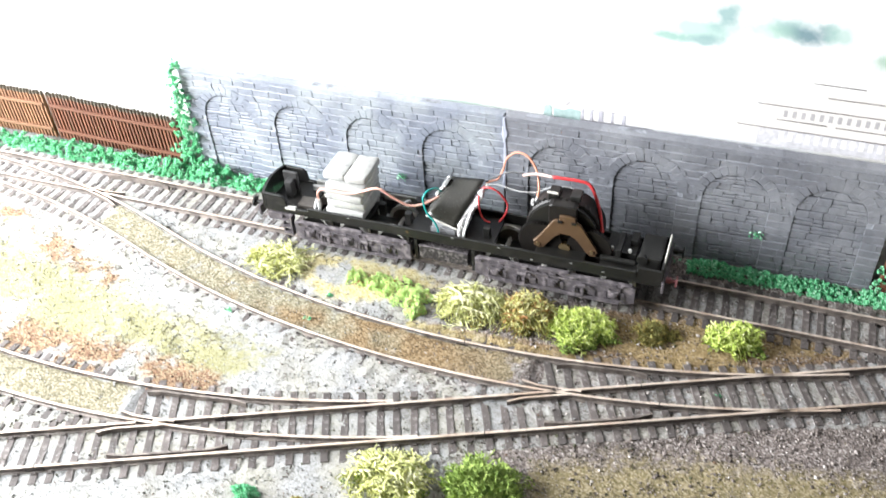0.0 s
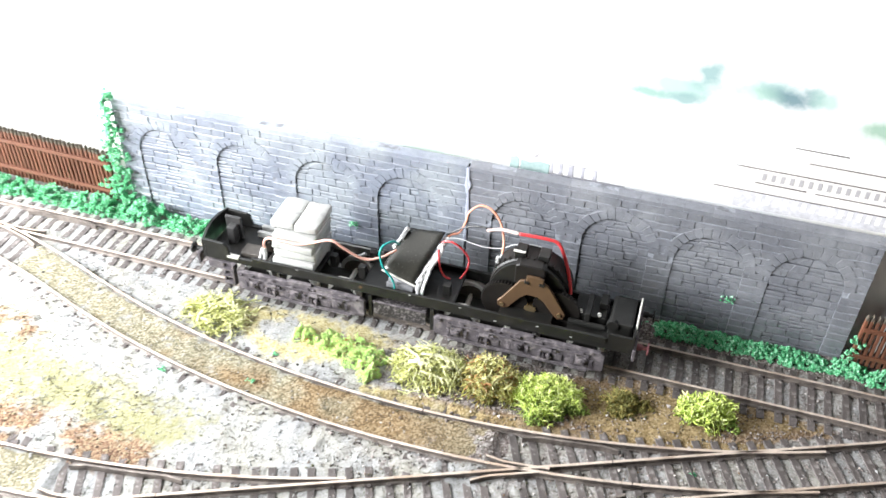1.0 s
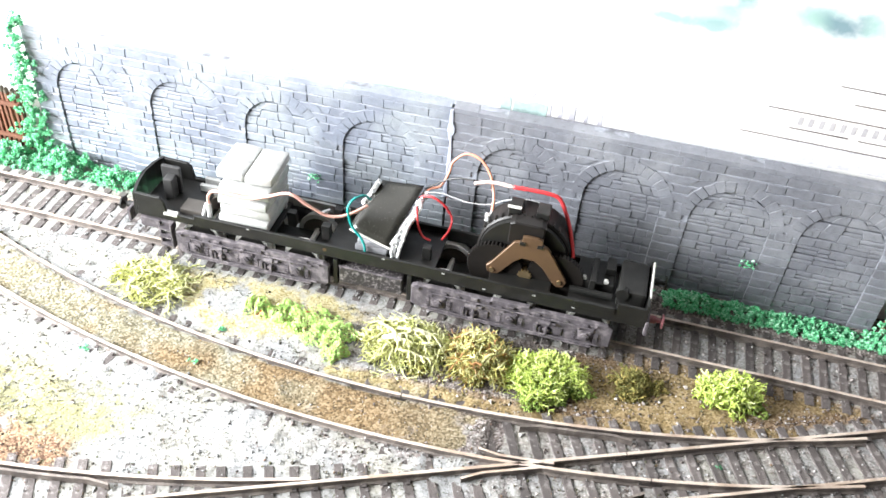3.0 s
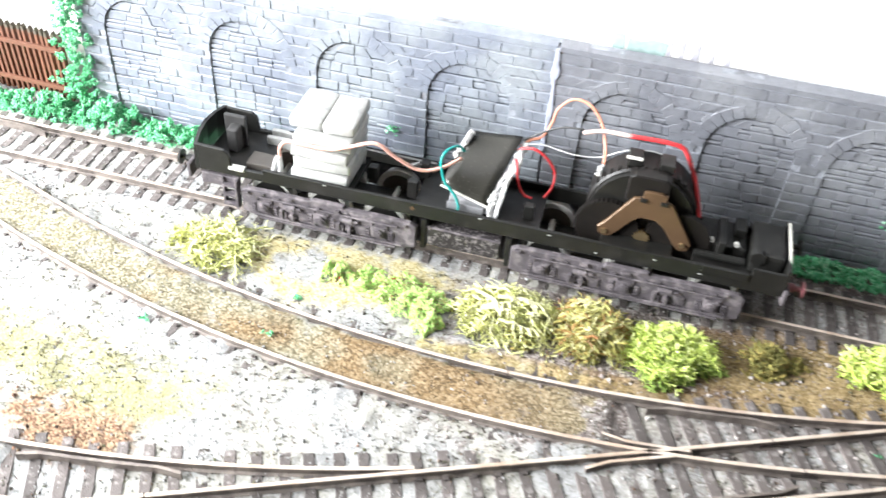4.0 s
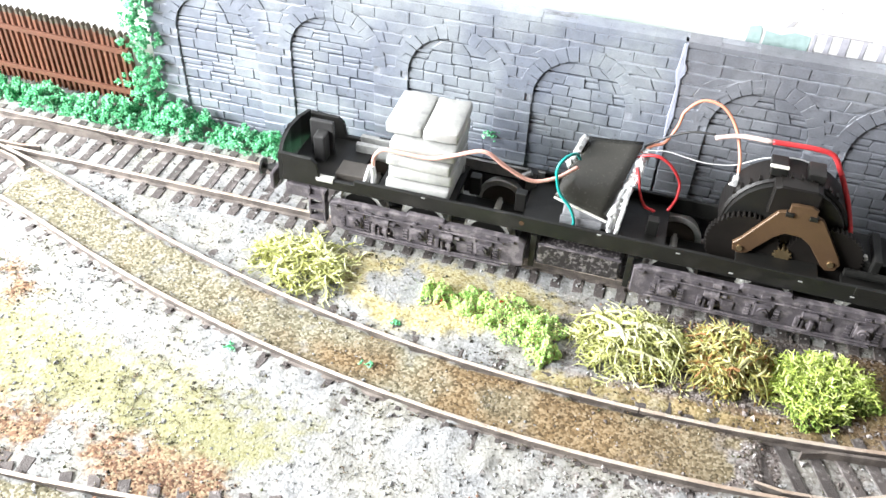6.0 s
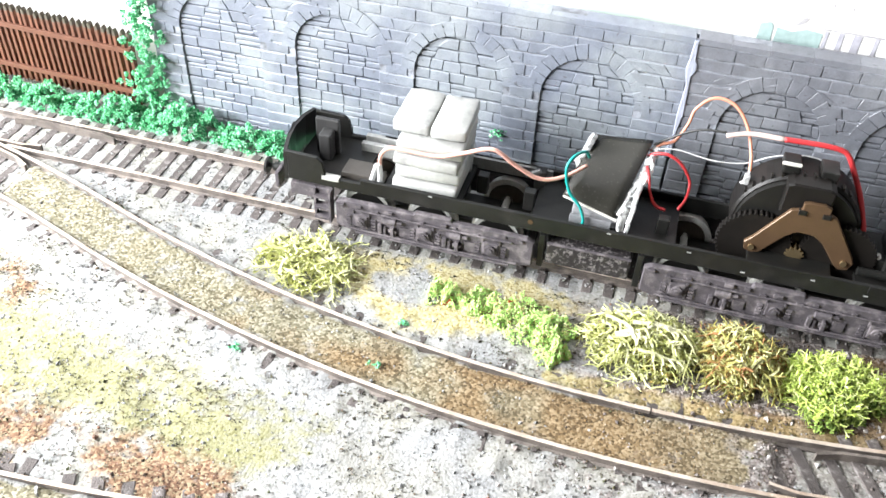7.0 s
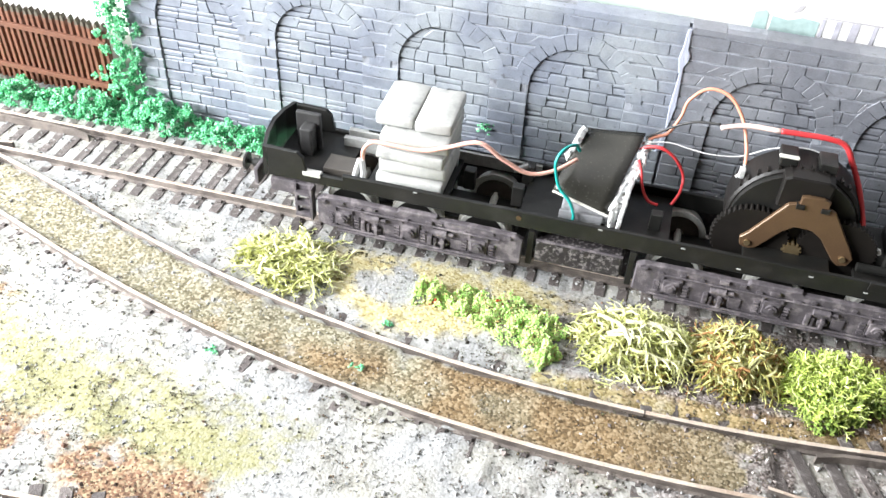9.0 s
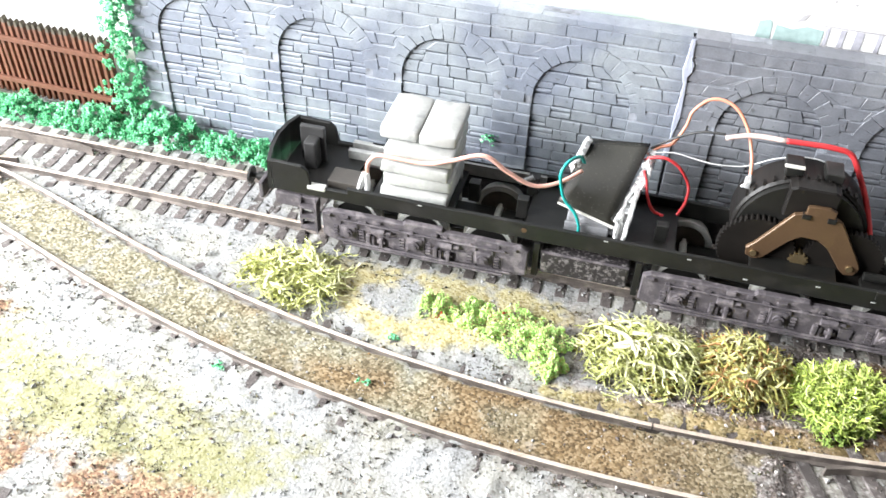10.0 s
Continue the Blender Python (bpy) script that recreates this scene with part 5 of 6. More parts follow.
# ---- slabs stacked as ballast weight ----
def build_weights():
    st = thing("weight_stack", "stack of grey tape-wrapped lead weight slabs in the chassis", "weights")
    rng = random.Random(4)
    x0, x1, y0, y1 = -0.0706, -0.0524, -0.0102, 0.0085
    z = 0.0188
    for k in range(5):
        top = k == 4
        h = 0.0038 if top else 0.0041
        dx = rng.uniform(-0.0005, 0.0005)
        cells = [(x0 + dx, x1 + dx)]
        if top:
            cells = [(x0 - 0.0016, (x0 + x1) / 2 - 0.0006), ((x0 + x1) / 2 - 0.0002, x1 + 0.0006)]
        for a, b in cells:
            bm = bmesh.new()
            box(bm, a, b, y0 + (0.0030 if top else rng.uniform(-0.0004, 0.0005)), y1 + (0.0016 if top else 0.0), z + 0.0004, z + h, bev=0.0010)
            m = Matrix.Translation(((a + b) / 2, 0, 0)) @ Matrix.Rotation(rng.uniform(-0.03, 0.03), 4, "Z") @ Matrix.Translation((-(a + b) / 2 + rng.uniform(-0.0002, 0.0002), rng.uniform(-0.0003, 0.0003), 0))
            bmesh.ops.transform(bm, matrix=m, verts=bm.verts)
            bmesh.ops.subdivide_edges(bm, edges=bm.edges, cuts=2, use_grid_fill=True)
            for v in bm.verts:
                v.co += Vector((n2(v.co.x + k, v.co.z, 240, 1), n2(v.co.x, v.co.y + k, 240, 2), n2(v.co.x + k, v.co.y, 200, 3))) * 0.00042
            part("slab", bm, M_LEAD, st, smooth=True)
        z += h
    return st


build_weights()


# ---- taped electronics box ----
def build_box():
    bx = thing("decoder_box", "black tape-covered electronics box with crumpled foil edges", "electronics box")
    bm = boxed(-0.0222, -0.0088, -0.0078, 0.0098, 0.0186, 0.0300, bev=0.0006)
    for v in bm.verts:
        if v.co.z > 0.025:
            v.co.z -= 0.0075 * max(0.0, (0.0098 - v.co.y) / 0.0176)
    part("body", bm, M_BOXGREY, bx)
    # tape sheet bent down over the near edge
    bm = bmesh.new()
    rows = []
    for k in range(15):
        s = k / 14
        bulge = 0.0009 * math.sin(math.pi * min(1, s * 1.15) ** 0.8) if s < 0.87 else 0.0
        row = []
        for u in (0, 0.2, 0.4, 0.6, 0.8, 1):
            x = (-0.0250 + 0.0046 * s) * (1 - u) + (-0.0105 + 0.0052 * s) * u
            y = (-0.0068 + 0.0213 * s) * (1 - u) + (-0.0088 + 0.0223 * s) * u
            z = (0.0266 + 0.0054 * s) * (1 - u) + (0.0236 + 0.0104 * s) * u + bulge
            row.append(bm.verts.new((x, y, z + 0.00012 * math.sin(5 * u + 3 * s) - (0.0006 * (1 - s / 0.15) ** 2 if s < 0.15 else 0))))
        rows.append(row)
    for a, b in zip(rows, rows[1:]):
        for i in range(5):
            bm.faces.new((a[i], a[i + 1], b[i + 1], b[i]))
    bmesh.ops.recalc_face_normals(bm, faces=bm.faces)
    bmesh.ops.solidify(bm, geom=list(bm.faces), thickness=0.0006)
    part("tape_sheet", bm, M_TAPE, bx, "glossy black tape bent over the top", smooth=True)
    # crumpled foil along the edges
    rng = random.Random(9)
    bm = bmesh.new()
    for k in range(16):
        s = k / 15
        y = -0.0080 + 0.0195 * s
        z = 0.0238 + 0.0080 * min(1, s * 1.25)
        x = -0.0098 + 0.0050 * s
        box(bm, x - 0.0003, x + 0.0013 + rng.uniform(0, 0.0008), y, y + 0.0019, z - 0.0035 * (1 - s) - 0.001, z + rng.uniform(-0.0002, 0.0008), bev=0.0003, m=Matrix.Translation((x, y, z)) @ Matrix.Rotation(rng.uniform(-0.4, 0.4), 4, "X") @ Matrix.Translation((-x, -y, -z)))
    part("foil_edge", bm, M_FOIL, bx)
    for pts, r in (([(-0.0046, 0.0105, 0.0318), (-0.0066, 0.0040, 0.0290), (-0.0088, -0.0030, 0.0262), (-0.0102, -0.0082, 0.0236)], 0.0008),
                   ([(-0.0058, 0.0030, 0.0288), (-0.0066, -0.0040, 0.0262), (-0.0072, -0.0088, 0.0225), (-0.0074, -0.0096, 0.0186)], 0.0007),
                   ([(-0.0090, -0.0062, 0.0250), (-0.0096, -0.0090, 0.0222), (-0.0094, -0.0096, 0.0188)], 0.0007),
                   ([(-0.0050, 0.0085, 0.0322), (-0.0042, 0.0055, 0.0300), (-0.0056, 0.0010, 0.0282)], 0.0006)):
        bm = bmesh.new()
        path = smooth_path(pts, 6)
        tube(bm, [p + Vector((rng.uniform(-1, 1), rng.uniform(-1, 1), rng.uniform(-1, 1))) * 0.00018 for p in path], r, 6, 0.8)
        part("foil_strand", bm, M_FOIL, bx)
    bm = bmesh.new()
    tube(bm, [Vector((-0.0251, -0.0069, 0.0256)), Vector((-0.0180, -0.0080, 0.0242)), Vector((-0.0104, -0.0090, 0.0226))], 0.00035, 6)
    part("paper_edge", bm, M_WHITE, bx, "pale paper edge under the tape")
    bm = bmesh.new()   # torn chunk at the raised corner
    for k in range(6):
        x, y, z = -0.0232 + 0.0004 * k, 0.0040 + 0.0016 * k, 0.0292 + 0.0006 * k
        box(bm, x - 0.0008, x + 0.0008, y - 0.0010, y + 0.0012, z - 0.0012, z + 0.0010 + rng.uniform(-0.0004, 0.0004), bev=0.0004, m=Matrix.Translation((x, y, z)) @ Matrix.Rotation(rng.uniform(-0.6, 0.6), 4, "Y") @ Matrix.Rotation(rng.uniform(-0.5, 0.5), 4, "X") @ Matrix.Translation((-x, -y, -z)))
    part("foil_edge", bm, M_FOIL, bx)
    part("pale_lining", boxed(-0.0225, -0.0115, -0.0089, -0.0081, 0.0190, 0.0216, bev=0.0002), M_BOXGREY, bx)


build_box()


# ---- loose wires ----
def wire(pts, r, mat, label, tip=None, tip_mat=None):
    path = smooth_path([tuple(c / 1000 for c in p) for p in pts], 8)
    bm = bmesh.new()
    tube(bm, path, r, 8)
    ob = tagged(part("wire", bm, mat, None, smooth=True), label, "wire", "loose wires on the chassis")
    if tip:
        bm = bmesh.new()
        tube(bm, smooth_path([tuple(c / 1000 for c in p) for p in tip], 6), r * 0.95, 8)
        part("wire_end", bm, tip_mat, ob, smooth=True)
    return ob


def build_wires():
    wire([(-5.5, 12, 31.5), (-3, 14, 33), (0.2, 15, 34.3), (2.5, 16, 39.4), (3.5, 17, 43.7), (7.5, 18, 47.2), (12.8, 17, 46.8), (17, 15, 42.5), (19.4, 11, 37.2), (19.9, 7, 34.3)], 0.00046, M_W_ORANGE, "orange wire arching from the taped box to the motor", [(19.9, 7, 34.4), (19.3, 5.5, 32.8), (18.2, 4.5, 32.1)], M_W_WHITE)
    wire([(25.8, 9, 44.4), (31, 9, 44.6), (36.7, 9, 44.6), (40.9, 9, 43.6), (43.6, 7.6, 40), (46.6, 4, 35), (48.7, 0, 30), (49.1, -1.2, 28.6)], 0.00070, M_W_RED, "thick red wire bent down to the motor's side", [(12.3, 12, 40.5), (18.1, 11.5, 42.7), (25.9, 9, 44.4)], M_W_PALE)
    wire([(-5, 13, 33), (-2.8, 14, 34.2), (2.2, 14, 37.8), (6.7, 13.5, 40.1), (12.1, 12.5, 41.2)], 0.00032, M_W_BLACK, "thin black wire leaving the taped box")
    wire([(-5.3, 12, 32.2), (0.8, 12, 33.5), (6.6, 11, 33.4), (11.5, 10, 33.6), (18.4, 10, 34.6), (24.5, 8, 39.6), (30.7, 7, 42), (36, 7, 41.4), (41, 6, 38.4), (45, 5, 34), (47, 4, 30)], 0.00016, M_W_WHITE, "thin white wire lying over the motor")
    wire([(-6, 10, 31.2), (-3.5, 9.6, 32.8), (-0.3, 9, 33.3), (3.3, 9, 31), (6.2, 9, 26.4), (6.3, 6, 23.5), (5.2, 3, 22.2), (4.6, 2.4, 21.4)], 0.00042, M_W_RED, "red wire curled in a loop beside the taped box")
    wire([(-5.6, 6, 30.5), (-4.6, 3, 29.6), (-3.4, 1, 26), (-1.4, 0.2, 23), (1.3, 0, 22.2)], 0.00042, M_W_RED, "short red wire end curling up beside the taped box")
    wire([(-20.5, 1, 33.5), (-21.6, -2, 37), (-23.9, -6, 37.8), (-25.2, -8, 35.4), (-24.6, -8.6, 31.6), (-23.2, -9, 28.2), (-20.3, -9.5, 25.2), (-18.8, -9.7, 21.5), (-18.8, -9.8, 19.4)], 0.00042, M_W_TEAL, "teal wire looped over the taped box's edge")
    wire([(-75, -8.5, 24), (-74.6, -9.5, 27.5), (-73.4, -10.6, 30.6), (-71, -11.2, 33.0), (-66, -11.4, 33.2), (-58, -11.4, 33.4), (-52, -11.3, 35.6), (-44, -11, 38.6), (-38, -10, 34.4), (-31.5, -8.5, 30.6), (-25.6, -6, 31), (-20.6, -1.5, 32.6)], 0.00055, M_W_PINK, "salmon wire running along the weight slabs to the box")
    # plugs
    bm = bmesh.new()
    tube(bm, [Vector((-0.0352, -0.0065, 0.0292)), Vector((-0.0318, -0.0060, 0.0312))], 0.0008, 8)
    tagged(part("wire_sleeve", bm, M_W_BLACK), "small black sleeve on a wire end", "wire sleeve")
    bm = bmesh.new()
    for dx in (0, 0.0022):
        tube(bm, smooth_path([(-0.0768 + dx, -0.0100, 0.0198), (-0.0763 + dx * 0.8, -0.0096, 0.0222), (-0.0754 + dx * 0.15, -0.0092, 0.0252)], 5), 0.00085, 8)
    tagged(part("wire_plug", bm, M_W_WHITE), "whitish forked plug at the salmon wire's end", "wire plug")


build_wires()


# ---- lichen bushes and foam clumps ----
def lichen(label, cx, cy, rx, ry, h, n, mat, seed, thick=0.00042, z0=0.0006, seg=0.0014):
    """A tangle of antler-like stems that fork three times."""
    rng = random.Random(seed)
    bush = thing("lichen_bush", label, "bush", "lichen bushes", at=(cx, cy, z0))

    def inside_dome(p):
        return ((p.x - cx) / rx) ** 2 + ((p.y - cy) / ry) ** 2 + ((p.z - z0) / h) ** 2

    def grow(bm, p, d, r, level):
        mid = p + (d + Vector((rng.uniform(-0.4, 0.4), rng.uniform(-0.4, 0.4), rng.uniform(-0.4, 0.3)))) * seg * 0.5 * rng.uniform(0.7, 1.3)
        end = mid + (d + Vector((rng.uniform(-0.6, 0.6), rng.uniform(-0.6, 0.6), rng.uniform(-0.6, 0.4)))) * seg * 0.5
        end.z = max(end.z, z0)
        tube(bm, [p, mid, end], r, 3, 0.8)
        if level and inside_dome(end) < 1.15 + 0.3 * rng.random():
            for _ in range(2 if rng.random() < 0.8 else 3):
                e = (d * 0.8 + Vector((rng.uniform(-1, 1), rng.uniform(-1, 1), rng.uniform(-0.8, 0.9)))).normalized()
                grow(bm, end, e, r * 0.82, level - 1)

    lobes = [(rng.uniform(-0.55, 0.55), rng.uniform(-0.55, 0.55)) for _ in range(5)]
    bms = [bmesh.new() for _ in lobes]
    for k in range(n):
        i = rng.randrange(len(lobes))
        u, v = lobes[i]
        a, q = rng.uniform(0, 2 * math.pi), math.sqrt(rng.random()) * 0.5
        u, v = u + q * math.cos(a), v + q * math.sin(a)
        top = math.sqrt(max(0.08, 1 - (u * u + v * v) * 0.8))
        p = Vector((cx + rx * u, cy + ry * v, z0 + h * top * rng.uniform(0.0, 0.62)))
        d = Vector((u * 0.8 + rng.uniform(-0.9, 0.9), v * 0.8 + rng.uniform(-0.9, 0.9), rng.uniform(-0.2, 0.9))).normalized()
        grow(bms[i], p, d, thick * rng.uniform(0.75, 1.25), 3)
    for bm in bms:
        ob = part("clump", bm, mat, bush)
        ob.matrix_parent_inverse = Matrix.Translation((-cx, -cy, -z0))
    return bush


def straggle(label, cx, cy, rx, ry, h, n, mat, seed, thick=0.0004, z0=0.0006, long=0, patchy=0.0):
    """Long pale stems that arch over a mound and carry combs of short twigs."""
    rng = random.Random(seed)
    bush = thing("lichen_bush", label, "bush", "lichen bushes", at=(cx, cy, z0))

    def dome(x, y):
        q = ((x - cx) / rx) ** 2 + ((y - cy) / ry) ** 2
        return z0 + h * math.sqrt(max(0.02, 1 - 0.85 * q))

    bms = [bmesh.new() for _ in range(4)]
    for k in range(n):
        bm = bms[k % 4]
        a, q = rng.uniform(0, 2 * math.pi), math.sqrt(rng.random()) * 0.72
        x, y = cx + rx * q * math.cos(a), cy + ry * q * math.sin(a)
        if patchy and n2(x, y, 210, seed) < patchy * rng.random() - 0.05:
            continue
        head = rng.uniform(0, 2 * math.pi)
        lift = rng.uniform(0.15, 1.0)
        size = thick * rng.uniform(0.6, 1.35)
        pts = []
        for i in range(rng.randint(3, 6)):
            z = z0 + (dome(x, y) - z0) * lift * (1 + 0.16 * math.sin(1.3 * i + k))
            pts.append(Vector((x, y, max(z0, z))))
            x, y = x + 0.0017 * math.cos(head), y + 0.0017 * math.sin(head)
            head += rng.uniform(-0.55, 0.55)
        tube(bm, pts, size, 4, 0.75)
        for p, p2 in zip(pts[1:], pts[2:] + [pts[-1] + (pts[-1] - pts[-2])]):
            for side in (-1, 1):
                if rng.random() < 0.12:
                    continue
                d = (p2 - p).normalized()
                out = Vector((-d.y * side, d.x * side, rng.uniform(-0.9, 0.5))) + d * 0.7
                tip = p + out.normalized() * rng.uniform(0.0010, 0.0024)
                tip.z = max(z0, tip.z)
                tube(bm, [p, (p + tip) / 2 + Vector((0, 0, rng.uniform(0, 0.0004))), tip], size * 0.7, 3, 0.7)
                for _ in range(rng.randint(1, 3)):
                    f = tip + (out + Vector((rng.uniform(-1, 1), rng.uniform(-1, 1), rng.uniform(-0.6, 0.6)))).normalized() * rng.uniform(0.0008, 0.0018)
                    f.z = max(z0, f.z)
                    tube(bm, [tip, f], size * 0.5, 3, 0.7)
    for bm in bms:
        ob = part("clump", bm, mat, bush)
        ob.matrix_parent_inverse = Matrix.Translation((-cx, -cy, -z0))
    # a few long pale stems bowed over the top
    for k in range(long):
        bm = bmesh.new()
        x, y = cx + rx * rng.uniform(-0.75, 0.1), cy + ry * rng.uniform(-0.7, 0.5)
        head, pts = rng.uniform(-0.5, 0.4), []
        for i in range(rng.randint(5, 8)):
            pts.append(Vector((x, y, dome(x, y) + 0.0005)))
            x, y = x + 0.0019 * math.cos(head), y + 0.0019 * math.sin(head)
            head += rng.uniform(-0.4, 0.25)
        size = thick * rng.uniform(1.2, 1.9)
        tube(bm, pts, size, 5, 0.8)
        for p in pts[2:]:
            tip = p + Vector((rng.uniform(-0.0004, 0.0022), rng.uniform(-0.0030, -0.0010), rng.uniform(-0.0022, 0.0002)))
            tip.z = max(z0, tip.z)
            tube(bm, [p, (p + tip) / 2 + Vector((0, 0, 0.0004)), tip], size * 0.7, 4, 0.8)
        ob = part("stem", bm, M_STRAW, bush, "pale straw-coloured stem")
        ob.matrix_parent_inverse = Matrix.Translation((-cx, -cy, -z0))
    return bush


def clump_points(cx, cy, rx, ry, h, n, seed, z0=0.0):
    rng = np.random.default_rng(seed)
    a, q = rng.uniform(0, 2 * np.pi, n), np.sqrt(rng.random(n))
    lump = 1 + 0.25 * np.sin(3 * a + seed) + 0.15 * np.sin(7 * a + 2 * seed)
    x, y = cx + rx * q * lump * np.cos(a), cy + ry * q * lump * np.sin(a)
    z = z0 + h * np.sqrt(np.clip(1 - q * q, 0.02, 1)) * rng.uniform(0.15, 1.0, n)
    return np.stack([x, y, z], 1)


def foam(label, spots, n, size, mat, seed):
    """Crumbled foam heaped in lumps with ragged edges."""
    pts = np.concatenate([clump_points(*s, n, seed + i, height(s[0], s[1])) for i, s in enumerate(spots)])
    rng = np.random.default_rng(seed)
    lump = np.array([0.75 + 0.9 * n2(x, y, 420, seed) + 0.5 * n2(x, y, 1100, seed) for x, y, z in pts])
    keep = lump > rng.uniform(0.0, 0.75, len(pts))
    pts[:, 2] *= np.clip(lump, 0.25, 1.3)
    pts = pts[keep]
    return scatter("foam_bush", pts, rng.uniform(0.5, 1.4, len(pts)) * size, mat, label, "bush", flat=0.95, seed=seed, kind="")


def shade_mass(bush, cx, cy, rx, ry, h, n, mat, seed, z0):
    """Crumbs filling a lichen bush, coloured dark for the shade between its stems."""
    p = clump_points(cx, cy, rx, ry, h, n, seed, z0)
    ob = scatter("shade_core", p, np.random.default_rng(seed).uniform(0.00025, 0.0006, n), mat, "", "", flat=0.9, seed=seed, parent=bush)
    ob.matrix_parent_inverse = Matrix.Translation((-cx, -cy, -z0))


def build_bushes():
    z0 = 0.0006
    straggle("pale yellow-green lichen bush beside the chassis", -0.0890, -0.0290, 0.0165, 0.0120, 0.0048, 420, M_LICHEN_PALE, 11, 0.00038, patchy=0.26)
    foam("bright green foam tuft with a red fleck", [(-0.0505, -0.0285, 0.0046, 0.0042, 0.0045)], 2600, 0.00024, M_FOAM, 21)
    foam("low green foam bush with orange flecks", [(-0.0415, -0.0290, 0.0070, 0.0058, 0.0030), (-0.0315, -0.0305, 0.0095, 0.0072, 0.0042), (-0.0215, -0.0340, 0.0066, 0.0075, 0.0052), (-0.0180, -0.0395, 0.0030, 0.0040, 0.0040)], 3600, 0.00027, M_FOAM, 23)
    b = straggle("straw-coloured straggly lichen bush", 0.0030, -0.0305, 0.0165, 0.0105, 0.0078, 260, M_LICHEN_PALE, 12, 0.00029, long=7)
    shade_mass(b, 0.0030, -0.0305, 0.0140, 0.0085, 0.0052, 2200, M_LICHEN_OLIVE, 112, z0)
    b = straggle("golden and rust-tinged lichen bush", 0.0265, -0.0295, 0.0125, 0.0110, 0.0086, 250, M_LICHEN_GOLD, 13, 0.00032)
    shade_mass(b, 0.0265, -0.0295, 0.0105, 0.0090, 0.0064, 1800, M_LICHEN_OLIVE, 113, z0)
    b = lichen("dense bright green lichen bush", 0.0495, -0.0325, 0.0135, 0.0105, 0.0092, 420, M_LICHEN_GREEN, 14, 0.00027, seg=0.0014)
    shade_mass(b, 0.0495, -0.0325, 0.0120, 0.0092, 0.0072, 2200, M_LICHEN_DARK, 114, z0)
    lichen("small dull olive lichen bush", 0.0725, -0.0250, 0.0080, 0.0060, 0.0052, 110, M_LICHEN_OLIVE, 15, 0.00032, seg=0.0013)
    foam("rust-brown foam patch beside the olive bush", [(0.0815, -0.0235, 0.0055, 0.0045, 0.0025)], 1600, 0.00026, M_LICHEN_OLIVE, 26)
    b = lichen("bright lime lichen bush next to the rail", 0.1080, -0.0200, 0.0115, 0.0085, 0.0075, 150, M_LICHEN_GREEN, 16, 0.00040, seg=0.0017)
    shade_mass(b, 0.1080, -0.0200, 0.0090, 0.0062, 0.0050, 900, M_LICHEN_DARK, 116, z0)
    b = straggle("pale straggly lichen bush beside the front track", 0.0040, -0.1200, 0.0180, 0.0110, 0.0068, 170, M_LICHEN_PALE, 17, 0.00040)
    shade_mass(b, 0.0040, -0.1200, 0.0140, 0.0085, 0.0046, 1500, M_LICHEN_DARK, 117, z0)
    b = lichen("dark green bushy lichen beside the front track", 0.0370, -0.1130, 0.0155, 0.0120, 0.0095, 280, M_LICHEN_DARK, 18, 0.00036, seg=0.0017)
    shade_mass(b, 0.0370, -0.1130, 0.0135, 0.0100, 0.0074, 2200, M_LICHEN_DARK, 118, z0)
    foam("small bright green foam tuft", [(-0.0430, -0.1400, 0.0045, 0.0040, 0.0040)], 1800, 0.00028, M_HEDGE, 25)
    foam("small golden foam tuft", [(-0.0230, -0.1390, 0.0040, 0.0035, 0.0035)], 1500, 0.00028, M_LICHEN_GOLD, 27)
    foam("small green tuft beside the golden one", [(-0.0120, -0.1400, 0.0030, 0.0025, 0.0025)], 1000, 0.00028, M_HEDGE, 29)
    # stray green and red crumbs
    for i, (x, y, m) in enumerate(((-0.058, -0.041, M_HEDGE), (-0.095, -0.062, M_HEDGE), (-0.060, -0.057, M_HEDGE), (0.104, -0.048, M_HEDGE), (-0.0485, -0.0315, M_REDFLECK), (-0.0185, -0.0395, M_HEDGE), (-0.032, -0.027, M_REDFLECK))):
        foam("stray green foam crumbs on the ground" if m is M_HEDGE else "small red fleck in the foliage", [(x, y, 0.0016, 0.0012, 0.0012 if i not in (4, 6) else 0.0034)], 60, 0.00030, m, 90 + i)


build_bushes()


# ---- green undergrowth along the foot of the wall and fences ----
def leafy(rng, centres, radii, per):
    """Crumbs gathered in small round leaf clumps."""
    k = len(centres)
    d = rng.normal(0, 1, (k, per, 3))
    d /= np.linalg.norm(d, axis=2)[..., None]
    r = rng.uniform(0.35, 1.0, (k, per, 1)) * np.asarray(radii)[:, None, None]
    p = (np.asarray(centres)[:, None, :] + d * r).reshape(-1, 3)
    p[:, 1] = np.minimum(p[:, 1], 0.0253)
    p[:, 2] = np.maximum(p[:, 2], 0.0004)
    return p


